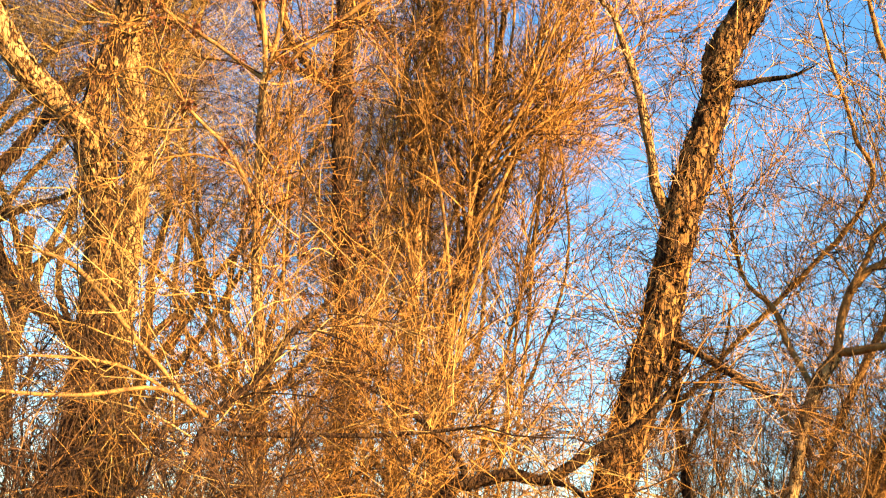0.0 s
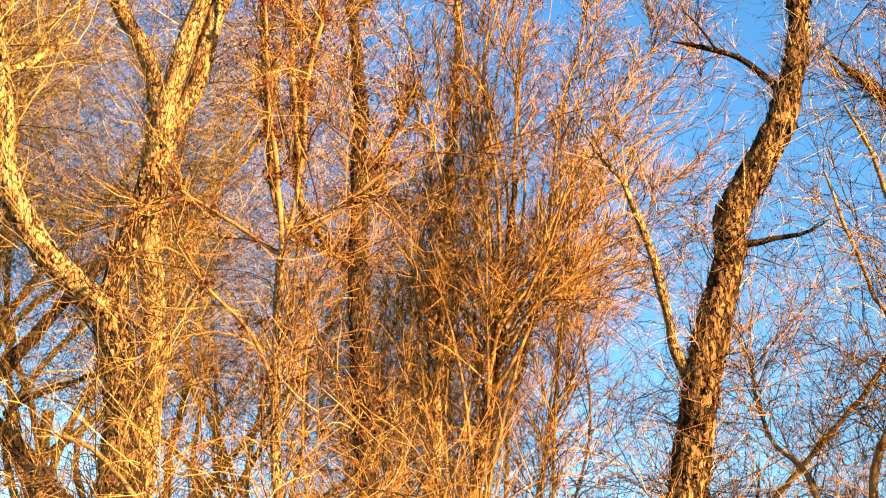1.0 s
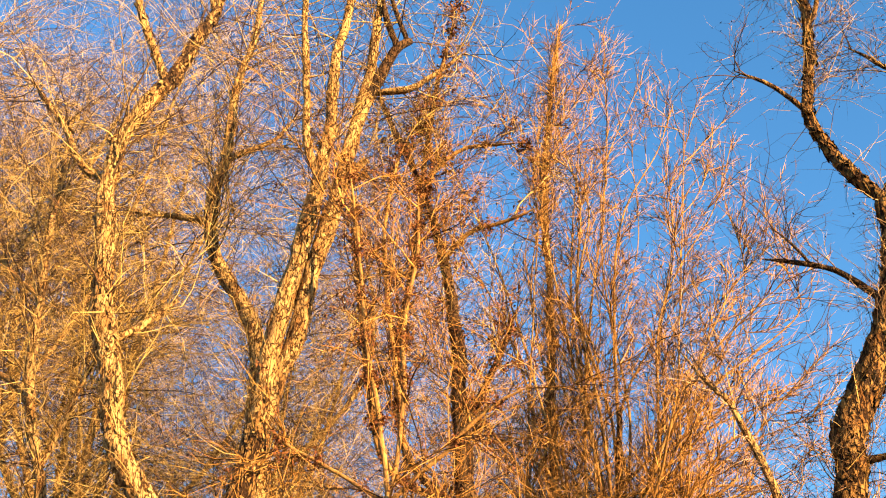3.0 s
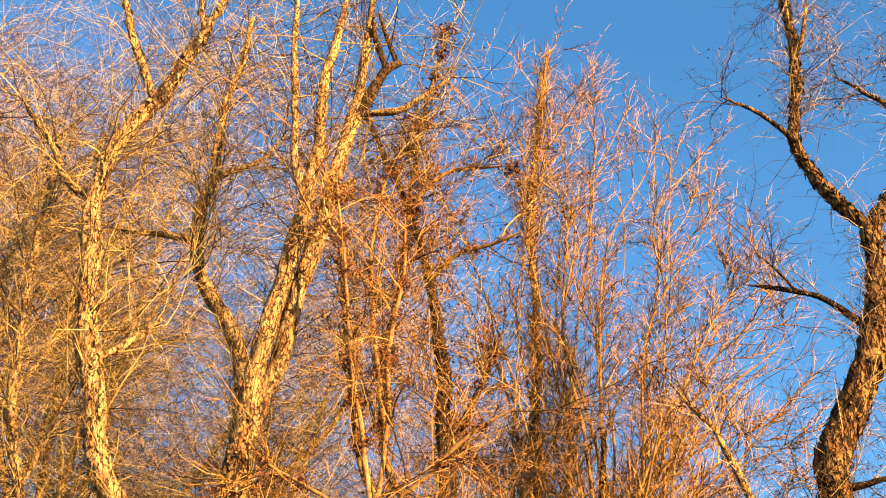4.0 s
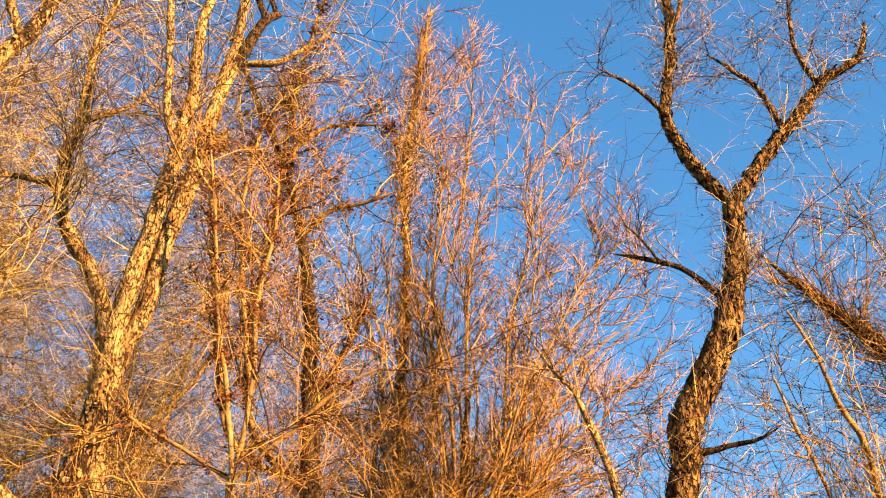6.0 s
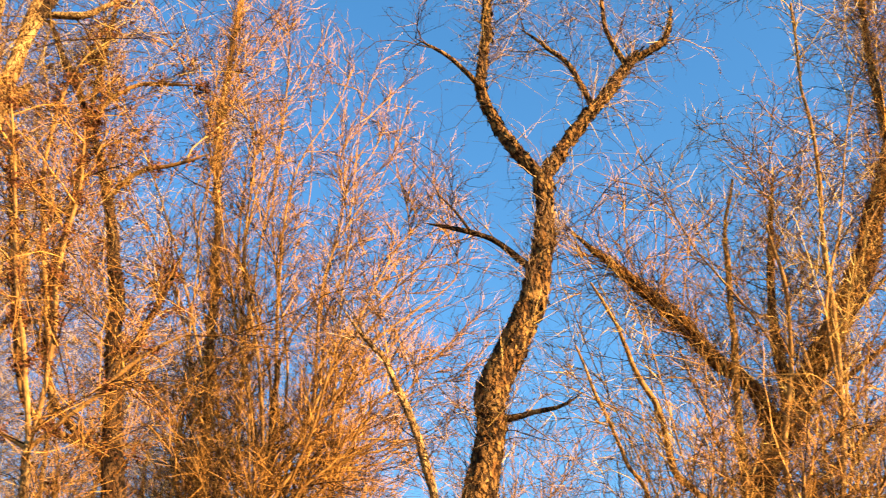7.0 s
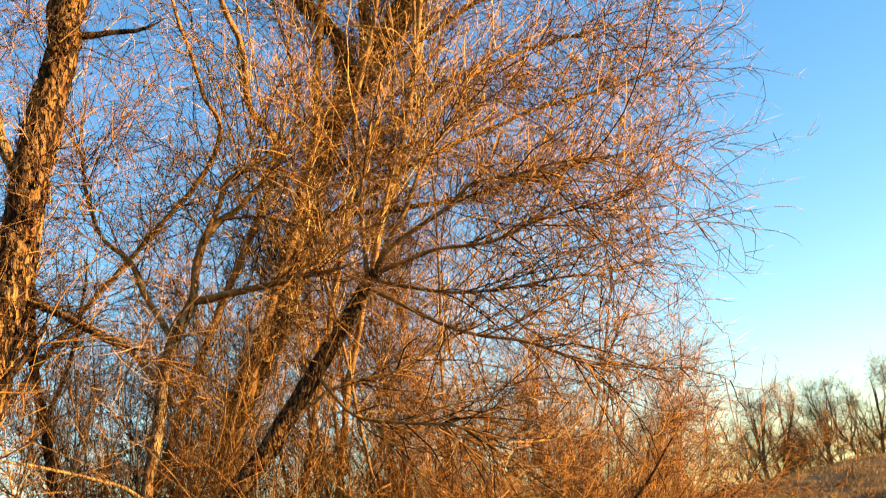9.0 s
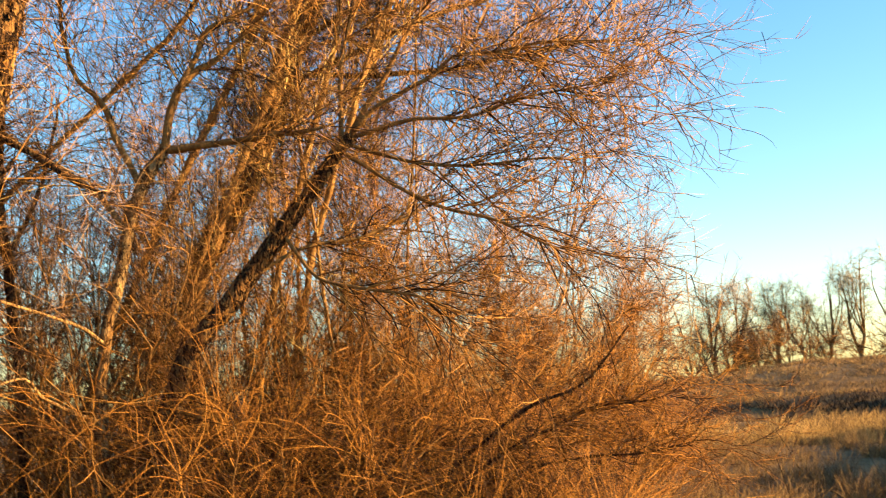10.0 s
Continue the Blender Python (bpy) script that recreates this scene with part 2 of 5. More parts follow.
def strands(rng, start, way, length, k, wander, pull):
    """Growing lines: from each start on its way, wandering, and pulled up or down."""
    n = len(start)
    line = np.empty((n, k, 3))
    line[:, 0] = start
    step = (length / (k - 1))[:, None]
    way = way.copy()
    bend = rng.normal(size=(n, 3)) * wander * 0.75
    for i in range(1, k):
        way += bend * (4.0 / k) + rng.normal(size=(n, 3)) * wander * 0.7
        way[:, 2] += pull * step[:, 0]
        way /= np.linalg.norm(way, axis=1, keepdims=True)
        line[:, i] = line[:, i - 1] + way * step
    return line


def sprout(rng, lines, n, lo, hi, angle, length, k, wander, pull, lean=(0, 0, 0)):
    """n new lines from places along the given ones, between the shares lo and hi of their length."""
    size = np.array([np.linalg.norm(np.diff(l[:, :3], axis=0), axis=1).sum() for l in lines])
    pick = rng.choice(len(lines), n, p=size / size.sum())
    share = lo + (hi - lo) * rng.random(n)
    start, along = np.empty((n, 3)), np.empty((n, 3))
    for i in range(n):
        l = lines[pick[i]]
        at = share[i] * (len(l) - 1.001)
        j = int(at)
        start[i] = l[j, :3] + (l[j + 1, :3] - l[j, :3]) * (at - j)
        along[i] = l[j + 1, :3] - l[j, :3]
    along /= np.linalg.norm(along, axis=1, keepdims=True) + 1e-9
    out = np.cross(along, rng.normal(size=(n, 3)))
    out /= np.linalg.norm(out, axis=1, keepdims=True) + 1e-9
    turn = np.radians(angle[0] + (angle[1] - angle[0]) * rng.random(n))[:, None]
    way = along * np.cos(turn) + out * np.sin(turn) + np.array(lean)
    way /= np.linalg.norm(way, axis=1, keepdims=True)
    far = length[0] + (length[1] - length[0]) * rng.random(n) ** 1.6
    return strands(rng, start, way, far, k, wander, rng.uniform(pull[0], pull[1], n))


def taper(rng, lines, thick, thin):
    n, k = lines.shape[:2]
    first = rng.uniform(thick * 0.6, thick * 1.25, n)[:, None]
    return first + (thin - first) * np.linspace(0, 1, k)[None] ** 0.8


def flakes(rng, lines, n, size, clump=1, spread=0.04):
    """Small curled four-cornered pieces in clumps along lines."""
    m = max(1, n // clump)
    pick, j = rng.integers(0, len(lines), m), rng.integers(1, lines.shape[1], m)
    middle = np.repeat(lines[pick, j], clump, axis=0)
    middle = middle + rng.normal(size=middle.shape) * spread
    u, v = rng.normal(size=middle.shape), rng.normal(size=middle.shape)
    u /= np.linalg.norm(u, axis=1, keepdims=True)
    v -= (v * u).sum(1, keepdims=True) * u
    v /= np.linalg.norm(v, axis=1, keepdims=True)
    w = np.cross(u, v)
    s = size * rng.uniform(0.5, 1.3, (len(middle), 1))
    return np.stack([middle - u * s, middle - v * s * 0.4 + w * s * 0.25, middle + u * s, middle + v * s * 0.4 + w * s * 0.25], 1)


def crown(tree, seed, counts, lengths, mat, pulls=(-0.3, 0.25), angle=(25, 75), thick=(0.009, 0.0042, 0.0027), lo=0.25, lean=(0, 0, 0),
          skip=0, leaves=0, leaf_size=0.03, leaf_clump=6, buds=0, bud_size=0.012, wander=0.25, hi=1.0,
          detail=(8, 5, 3), fan=(18, 60)):
    """Three orders of thinner wood on the limbs, and what hangs on it."""
    rng = np.random.default_rng(seed)
    home = np.array(tree.top.location)
    first = sprout(rng, tree.lines[skip:], counts[0], lo, hi, angle, lengths[0], detail[0], wander * 0.7, pulls, lean)
    second = sprout(rng, list(first), counts[1], 0.12, 1.0, fan, lengths[1], detail[1], wander, pulls, lean)
    third = sprout(rng, list(second), counts[2], 0.25, 1.0, fan, lengths[2], detail[2], wander * 0.8, pulls, lean)
    blocks = [rings(l - home, taper(rng, l, r, r * 0.45), s) for l, r, s in ((first, thick[0], 3), (second, thick[1] * 0.9, 3), (third, thick[2], 3))]
    top = part("crown", mesh_of("crown", blocks, True), mat, tree.top, kind="stuff")
    if leaves:
        bearing = np.concatenate([l[int(len(l) * 0.2)::4, :3] for l in tree.lines[1:]])
        bearing = np.stack([bearing, bearing], 1)
        part("withered_leaves", mesh_of("withered_leaves", [flakes(rng, first - home, leaves // 2, leaf_size, leaf_clump, leaf_size * 1.7),
                                                        flakes(rng, bearing - home, leaves // 2, leaf_size, leaf_clump, leaf_size * 1.9)]), LEAF_DRY, top,
             "rust-brown withered leaf clumps", "stuff")
    if buds:
        part("catkin_scatter", mesh_of("catkin_scatter", [flakes(rng, second - home, buds, bud_size, 2, 0.01)]), BUD, top, "small dark dried catkins", "stuff")
    return first, second


def clinging(tree, seed, count, first, last, mat, lo=0.0, hi=1.0, length=(0.25, 0.9)):
    """Shoots that grow from the bark of the thick wood and run up close beside it."""
    rng = np.random.default_rng(seed)
    home = np.array(tree.top.location)
    start, way = np.empty((count, 3)), np.empty((count, 3))
    wood = tree.lines[first:last]
    share = np.array([np.linalg.norm(l[-1, :3] - l[0, :3]) for l in wood])
    share /= share.sum()
    for i in range(count):
        l = wood[rng.choice(len(wood), p=share)]
        j = int((lo + (hi - lo) * rng.random()) * (len(l) - 2))
        along = l[j + 1, :3] - l[j, :3]
        along /= np.linalg.norm(along)
        out = np.cross(along, rng.normal(size=3))
        out /= np.linalg.norm(out)
        start[i] = l[j, :3] + out * l[j, 3] * 0.95
        way[i] = along * (0.9 if rng.random() < 0.75 else -0.5) + out * rng.uniform(0.05, 0.6) + 0.3 * rng.normal(size=3)
    way /= np.linalg.norm(way, axis=1, keepdims=True)
    line = strands(rng, start, way, rng.uniform(length[0], length[1], count), 3, 0.42, rng.uniform(-0.5, 0.6, count))
    part("clinging_growth", mesh_of("clinging_growth", [rings(line - home, taper(rng, line, 0.0048, 0.002), 3)], True), mat, tree.trunk, kind="stuff")


# ---- ground ----
def height(x, y):
    """The ground: level at the trees, a hummocky meadow with hollows, a step and a low bank across the far side."""
    r = math.hypot(x, y)
    across = x * 0.70 + y * 0.71 + 1.2 * noise.noise(Vector((x * 0.07, y * 0.07, 8.0)))
    side = x * 0.71 - y * 0.70
    fade = 1 - smooth(110, 300, r)
    step = 0.85 * smooth(47.4, 48.6, across) * (0.25 + 0.75 * smooth(-8, 2, side))
    bank = (step + 1.5 * smooth(49.5, 70, across) * (0.85 + 0.15 * smooth(-14, 8, side))) * fade
    ditch = -0.35 * math.exp(-((across - 46.2) / 1.6) ** 2) * smooth(-10, 0, side)
    rough = smooth(12, 20, r) * (1 - smooth(150, 300, r))
    hump = (0.22 * noise.noise(Vector((x * 0.12, y * 0.12, 3.0))) + 0.16 * noise.noise(Vector((x * 0.4, y * 0.4, 6.0)))) * rough
    # a long unseen levee behind the standing place, towards the sun, added to shade the meadow
    away = x * 0.81 - y * 0.59
    run = x * 0.59 + y * 0.81
    crest = 6.3 - 0.06 * max(0.0, run - 20) + 0.4 * noise.noise(Vector((run * 0.10, 5.0, 0.0))) + 0.3 * noise.noise(Vector((run * 0.3, 9.0, 0.0)))
    shade_levee = crest * smooth(20, 34, away) * (1 - smooth(40, 62, away)) * (1 - smooth(44, 62, run)) * (1 - smooth(120, 300, r))
    return bank + hump + ditch + shade_levee


def make_ground():
    bm = bmesh.new()
    radii = [0.0] + [2.0 * 1.065**i for i in range(118)]
    count = 240
    rows = []
    for r in radii:
        if r == 0:
            rows.append([bm.verts.new((0, 0, height(0, 0)))] * count)
            continue
        rows.append([bm.verts.new((math.sin(2 * math.pi * i / count) * r, math.cos(2 * math.pi * i / count) * r,
                                   height(math.sin(2 * math.pi * i / count) * r, math.cos(2 * math.pi * i / count) * r))) for i in range(count)])
    for n in range(len(rows) - 1):
        for i in range(count):
            j = (i + 1) % count
            if n == 0:
                bm.faces.new((rows[0][0], rows[1][j], rows[1][i]))
            else:
                bm.faces.new((rows[n][i], rows[n][j], rows[n + 1][j], rows[n + 1][i]))
    for f in bm.faces:
        f.smooth = True
    bmesh.ops.recalc_face_normals(bm, faces=bm.faces)
    me = bpy.data.meshes.new("ground")
    bm.to_mesh(me)
    bm.free()
    me.materials.append(SOIL)
    ob = tagged(new("ground", me), "dry straw-coloured winter meadow ground with low hummocks", "ground", kind="structure")
    if me.polygons[200].normal.z < 0:
        me.flip_normals()
    return ob


make_ground()


def make_grass(name, label, seed, count, tuft, near, far, yaw0, yaw1, tall, mat, clumps=0.0, thick=0.004, splay=0.25, band=None):
    """Dry stalks over a sector of the meadow, in tufts that keep to patches."""
    rng = np.random.default_rng(seed)
    m = count // tuft
    r = near * (far / near) ** rng.random(m)
    a_ = np.radians(yaw0 + (yaw1 - yaw0) * rng.random(m))
    x, y = np.sin(a_) * r, np.cos(a_) * r
    rich = np.array([noise.noise(Vector((p * 0.22, q * 0.22, seed))) + 0.5 * noise.noise(Vector((p * 0.8, q * 0.8, seed))) for p, q in zip(x, y)])
    keep = rich > clumps + 0.3 * (rng.random(m) - 0.5)
    across, side = x * 0.70 + y * 0.71, x * 0.71 - y * 0.70
    if band:
        keep &= (across > band[0]) & (across < band[1]) & (side > -7)
    else:
        keep &= (across < 42.5) | (across > 48.5) | (side < 0)
    x, y = np.repeat(x[keep], tuft), np.repeat(y[keep], tuft)
    n = len(x)
    vigour = np.repeat(rng.uniform(0.5, 1.2, n // tuft), tuft)
    off = rng.normal(size=(n, 2)) * 0.07 * (1 + np.hypot(x, y) / 40)[:, None]
    x, y = x + off[:, 0], y + off[:, 1]
    z = np.array([height(p, q) for p, q in zip(x, y)])
    way = np.stack([off[:, 0] * 2 + rng.normal(size=n) * splay, off[:, 1] * 2 + rng.normal(size=n) * splay, np.ones(n)], 1)
    size = tall * vigour * rng.uniform(0.45, 1.15, n)
    k = 3 if tall > 0.4 else 2
    line = strands(rng, np.stack([x, y, z - 0.02], 1), way, size, k, 0.2, np.full(n, -0.6))
    width = (thick * np.maximum(1.0, np.hypot(x, y) / 24))[:, None] * np.array([1.0, 0.75, 0.25][:k])[None]
    tagged(new(name, mesh_of(name, [rings(line, width, 3)], True)), label, "grass", kind="stuff").data.materials.append(mat)


make_grass("meadow_grass", "pale straw-coloured dry grass tufts across the meadow", 11, 28000, 20, 13, 48, 36, 52, 0.6, STRAW, 0.02, 0.0045)
make_grass("low_grass", "short matted dry grass between the tufts", 14, 11000, 6, 15, 50, 37, 52, 0.24, STRAW, -0.35, 0.004, 0.5)
make_grass("standing_stalks", "thin dry weed stalks standing over the grass", 15, 900, 2, 13, 45, 35, 54, 0.95, STRAW, -0.2, 0.0045, 0.12)
make_grass("bank_grass", "golden dry grass covering the far bank", 12, 24000, 8, 48, 86, 38, 52, 0.40, STRAW, -0.7, 0.006, 0.4)

# dense dark reeds paint the band of shade below the bank's step
make_grass("ditch_reeds", "reeds in the ditch, coloured dark for its band of shade", 16, 30000, 10, 44, 64, 40, 54, 0.6, TWIG_DARK, -0.8, 0.007, 0.2, (46.2, 48.4))

# this band paints the sunlit strip of the meadow by grass colour
make_grass("golden_grass", "dry grass in long clumps, sunlight put into its golden colour", 18, 21000, 14, 26, 42, 38, 53, 0.6, STRAW_SUNLIT, -0.12, 0.005, 0.3, (28, 41))

make_grass("tall_grass", "tall rust-orange dry grass standing along the bushes", 17, 9000, 12, 10.2, 12.6, 11, 37, 1.5, TWIG_OCHRE, -0.5, 0.004, 0.22)

# ---- trees beside the standing place ----
willow = Tree("willow_tree", "old forked willow with furrowed golden bark and bare twigs", BARK)
tree = willow
# the foot takes dark bark: a shadow on the lower trunk, put into colour
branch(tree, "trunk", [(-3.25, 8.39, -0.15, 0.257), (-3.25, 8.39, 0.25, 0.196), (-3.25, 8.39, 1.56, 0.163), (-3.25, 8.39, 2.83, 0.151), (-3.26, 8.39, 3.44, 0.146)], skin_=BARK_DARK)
branch(tree, "upper_trunk", [(-3.26, 8.39, 3.36, 0.146), (-3.28, 8.38, 3.80, 0.143), (-3.30, 8.37, 4.14, 0.140), (-3.39, 8.34, 4.64, 0.137), (-3.48, 8.30, 4.98, 0.138)], skin_=BARK_ROUGH)
branch(tree, "limb", [(-3.48, 8.30, 4.98, 0.130), (-3.74, 8.22, 5.18, 0.113), (-4.03, 8.12, 5.44, 0.105), (-4.29, 8.04, 5.81, 0.102), (-4.45, 7.99, 6.16, 0.099), (-4.57, 7.96, 6.61, 0.105), (-4.68, 7.94, 7.05, 0.103), (-4.84, 7.90, 7.71, 0.092), (-4.94, 7.89, 8.37, 0.090), (-5.01, 7.89, 8.86, 0.087), (-4.99, 7.95, 9.54, 0.080), (-4.89, 8.05, 10.02, 0.086), (-4.80, 8.12, 10.30, 0.082)])
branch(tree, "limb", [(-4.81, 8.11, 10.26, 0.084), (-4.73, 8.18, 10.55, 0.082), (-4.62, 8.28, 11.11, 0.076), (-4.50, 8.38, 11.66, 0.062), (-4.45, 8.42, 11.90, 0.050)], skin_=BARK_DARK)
branch(tree, "limb", [(-4.46, 8.41, 11.84, 0.044), (-4.33, 8.52, 12.60, 0.036), (-4.28, 8.59, 13.81, 0.022)])
branch(tree, "limb", [(-4.48, 8.40, 11.76, 0.036), (-4.58, 8.36, 12.40, 0.030), (-4.60, 8.36, 13.30, 0.018)])
branch(tree, "limb", [(-4.75, 8.16, 10.48, 0.048), (-4.97, 7.98, 10.98, 0.046), (-5.09, 7.78, 11.47, 0.037), (-5.22, 7.58, 12.01, 0.025)])
branch(tree, "limb", [(-4.98, 7.89, 8.67, 0.051), (-5.12, 8.00, 9.03, 0.044), (-5.40, 7.93, 9.27, 0.039), (-5.74, 7.88, 9.88, 0.029), (-6.14, 7.76, 10.44, 0.021)])
branch(tree, "limb", [(-4.58, 7.96, 6.66, 0.041), (-4.75, 8.17, 7.18, 0.035), (-4.69, 8.32, 7.36, 0.034), (-4.61, 8.55, 7.69, 0.027), (-4.50, 8.82, 8.10, 0.019)])
branch(tree, "limb", [(-3.48, 8.30, 4.98, 0.121), (-3.45, 8.31, 5.44, 0.111), (-3.37, 8.35, 5.86, 0.109), (-3.34, 8.36, 6.38, 0.111)], skin_=BARK_ROUGH)
branch(tree, "limb", [(-3.34, 8.36, 6.25, 0.095), (-3.29, 8.33, 6.79, 0.093), (-3.24, 8.31, 7.24, 0.091), (-3.17, 8.30, 7.66, 0.093), (-3.08, 8.28, 8.22, 0.090), (-3.00, 8.28, 8.69, 0.082), (-2.95, 8.26, 9.18, 0.073), (-2.89, 8.25, 9.77, 0.063), (-2.89, 8.20, 10.46, 0.056), (-2.82, 8.20, 10.97, 0.049), (-2.74, 8.19, 11.59, 0.041), (-2.65, 8.18, 12.35, 0.026)])
branch(tree, "limb", [(-2.98, 8.27, 8.94, 0.049), (-3.09, 8.14, 9.38, 0.042), (-3.14, 8.03, 10.32, 0.041), (-3.18, 7.95, 11.01, 0.036), (-3.21, 7.87, 11.86, 0.022)])
branch(tree, "limb", [(-3.35, 8.35, 6.19, 0.100), (-3.21, 8.38, 6.76, 0.088), (-3.09, 8.40, 7.17, 0.086), (-3.02, 8.40, 7.65, 0.088), (-2.97, 8.40, 8.10, 0.090), (-2.86, 8.42, 8.58, 0.087), (-2.79, 8.43, 9.01, 0.084), (-2.72, 8.43, 9.53, 0.074), (-2.61, 8.44, 10.01, 0.068), (-2.56, 8.45, 10.16, 0.066)])
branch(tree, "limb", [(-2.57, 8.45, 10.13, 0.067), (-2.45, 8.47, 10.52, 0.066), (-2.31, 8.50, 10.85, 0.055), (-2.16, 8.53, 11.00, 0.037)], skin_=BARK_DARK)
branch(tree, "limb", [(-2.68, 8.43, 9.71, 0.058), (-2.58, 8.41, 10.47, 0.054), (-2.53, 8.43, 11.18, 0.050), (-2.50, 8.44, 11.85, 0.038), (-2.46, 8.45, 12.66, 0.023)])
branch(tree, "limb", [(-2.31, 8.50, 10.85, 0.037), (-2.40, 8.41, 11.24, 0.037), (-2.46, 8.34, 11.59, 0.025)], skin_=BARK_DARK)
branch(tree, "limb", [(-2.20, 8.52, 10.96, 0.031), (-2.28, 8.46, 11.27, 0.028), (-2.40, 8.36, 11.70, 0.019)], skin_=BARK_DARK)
branch(tree, "limb", [(-2.80, 8.42, 8.90, 0.055), (-2.62, 8.33, 9.10, 0.050), (-2.52, 8.33, 9.17, 0.042)])
branch(tree, "limb", [(-2.55, 8.45, 10.20, 0.038), (-2.14, 8.43, 10.14, 0.038), (-1.85, 8.41, 10.29, 0.029), (-1.53, 8.36, 10.52, 0.021)])
loose_bark(tree, 401, 2000, 0.05, 1, 10)
crown(tree, 101, (120, 900, 2000), ((0.6, 2.2), (0.3, 1.1), (0.1, 0.4)), TWIG_GOLD, buds=2500, skip=2, wander=0.34, thick=(0.008, 0.0038, 0.0024))
# sparser dark crown: the shaded twigs, painted by colour
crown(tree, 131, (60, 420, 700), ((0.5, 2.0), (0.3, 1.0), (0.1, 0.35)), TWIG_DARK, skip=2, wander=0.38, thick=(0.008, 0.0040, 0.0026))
clinging(tree, 501, 450, 0, 3, TWIG_GOLD)
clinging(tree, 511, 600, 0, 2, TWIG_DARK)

tree = Tree("willow_tree", "bare willow with a straight trunk behind the forked willow", BARK)
branch(tree, "trunk", [(-3.74, 10.35, -0.15, 0.197), (-3.74, 10.34, 0.25, 0.150), (-3.76, 10.34, 2.13, 0.125), (-3.78, 10.33, 3.86, 0.116), (-3.81, 10.32, 4.74, 0.113), (-3.84, 10.31, 5.43, 0.115), (-3.97, 10.26, 6.30, 0.117), (-4.03, 10.24, 6.86, 0.110), (-4.12, 10.20, 7.64, 0.107)])
branch(tree, "limb", [(-4.10, 10.21, 7.45, 0.097), (-4.19, 10.17, 8.37, 0.098), (-4.45, 10.09, 8.94, 0.094), (-4.69, 10.00, 9.37, 0.083), (-4.85, 9.95, 9.83, 0.085), (-4.88, 9.96, 10.43, 0.080), (-4.82, 10.01, 11.01, 0.069), (-4.84, 10.02, 11.59, 0.064), (-4.83, 10.05, 12.42, 0.055), (-4.74, 10.12, 13.24, 0.046), (-4.72, 10.16, 14.07, 0.035)])
branch(tree, "limb", [(-4.85, 9.95, 9.98, 0.059), (-5.26, 9.93, 10.10, 0.043), (-5.67, 9.87, 10.14, 0.033), (-5.98, 9.83, 10.30, 0.023)])
branch(tree, "limb", [(-4.83, 10.00, 10.94, 0.048), (-4.59, 10.03, 11.09, 0.041), (-4.22, 10.06, 11.25, 0.028), (-3.97, 10.04, 11.61, 0.018)])
crown(tree, 102, (120, 1000, 2600), ((0.8, 2.4), (0.4, 1.3), (0.2, 0.6)), TWIG_GOLD, (-0.5, 0.1))
# dark copy of the crown for twigs on the shaded side
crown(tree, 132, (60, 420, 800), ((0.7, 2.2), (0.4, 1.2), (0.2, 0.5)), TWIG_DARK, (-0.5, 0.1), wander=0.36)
clinging(tree, 502, 500, 0, 2, TWIG_RUST)

tree = Tree("leaning_tree", "dark bare tree leaning away with crossing limbs", BARK_DARK)
branch(tree, "trunk", [(-3.10, 10.85, -0.15, 0.156), (-3.24, 10.84, 0.25, 0.119), (-3.65, 10.81, 1.84, 0.099), (-4.01, 10.78, 3.35, 0.092), (-4.38, 10.75, 3.83, 0.088), (-4.74, 10.69, 4.11, 0.088), (-4.98, 10.64, 4.34, 0.094), (-5.23, 10.59, 4.57, 0.089), (-5.59, 10.50, 4.91, 0.078), (-6.03, 10.38, 5.38, 0.056)])
branch(tree, "limb", [(-5.11, 10.61, 4.46, 0.082), (-5.45, 10.35, 4.83, 0.092), (-5.41, 10.54, 5.35, 0.079), (-5.26, 10.79, 5.86, 0.064), (-5.01, 11.12, 6.54, 0.061), (-4.80, 11.39, 7.10, 0.051), (-4.70, 11.58, 7.70, 0.033)])
branch(tree, "limb", [(-5.20, 10.59, 4.54, 0.051), (-5.31, 10.54, 4.82, 0.044), (-5.09, 10.72, 5.11, 0.040), (-4.79, 10.92, 5.33, 0.029), (-4.49, 11.13, 5.60, 0.021)])
crown(tree, 103, (70, 600, 1200), ((0.8, 2.4), (0.4, 1.3), (0.2, 0.8)), TWIG_RUST)

tree = Tree("slender_tree", "slender bare tree with drooping golden twigs", BARK)
branch(tree, "trunk", [(-6.10, 10.93, -0.15, 0.114), (-6.18, 10.88, 0.25, 0.087), (-6.41, 10.74, 3.71, 0.073), (-6.62, 10.61, 6.75, 0.067), (-6.73, 10.54, 7.27, 0.062), (-6.86, 10.45, 7.79, 0.064), (-7.01, 10.35, 8.49, 0.059), (-7.10, 10.29, 9.66, 0.055), (-7.16, 10.25, 10.69, 0.046), (-7.17, 10.24, 11.34, 0.033), (-7.24, 10.19, 12.30, 0.023)])
branch(tree, "limb", [(-6.88, 10.44, 7.88, 0.045), (-7.22, 10.50, 8.30, 0.039), (-7.67, 10.50, 8.65, 0.033)])
branch(tree, "limb", [(-6.71, 10.54, 7.20, 0.037), (-6.46, 10.45, 7.83, 0.032), (-6.21, 10.38, 8.43, 0.026), (-6.05, 10.36, 8.70, 0.016)])
branch(tree, "limb", [(-7.07, 10.31, 9.37, 0.034), (-7.48, 10.28, 9.78, 0.031), (-7.99, 10.25, 10.35, 0.028)])
crown(tree, 104, (120, 1100, 3000), ((0.8, 2.4), (0.4, 1.3), (0.2, 0.6)), TWIG_GOLD, (-0.6, 0.0))
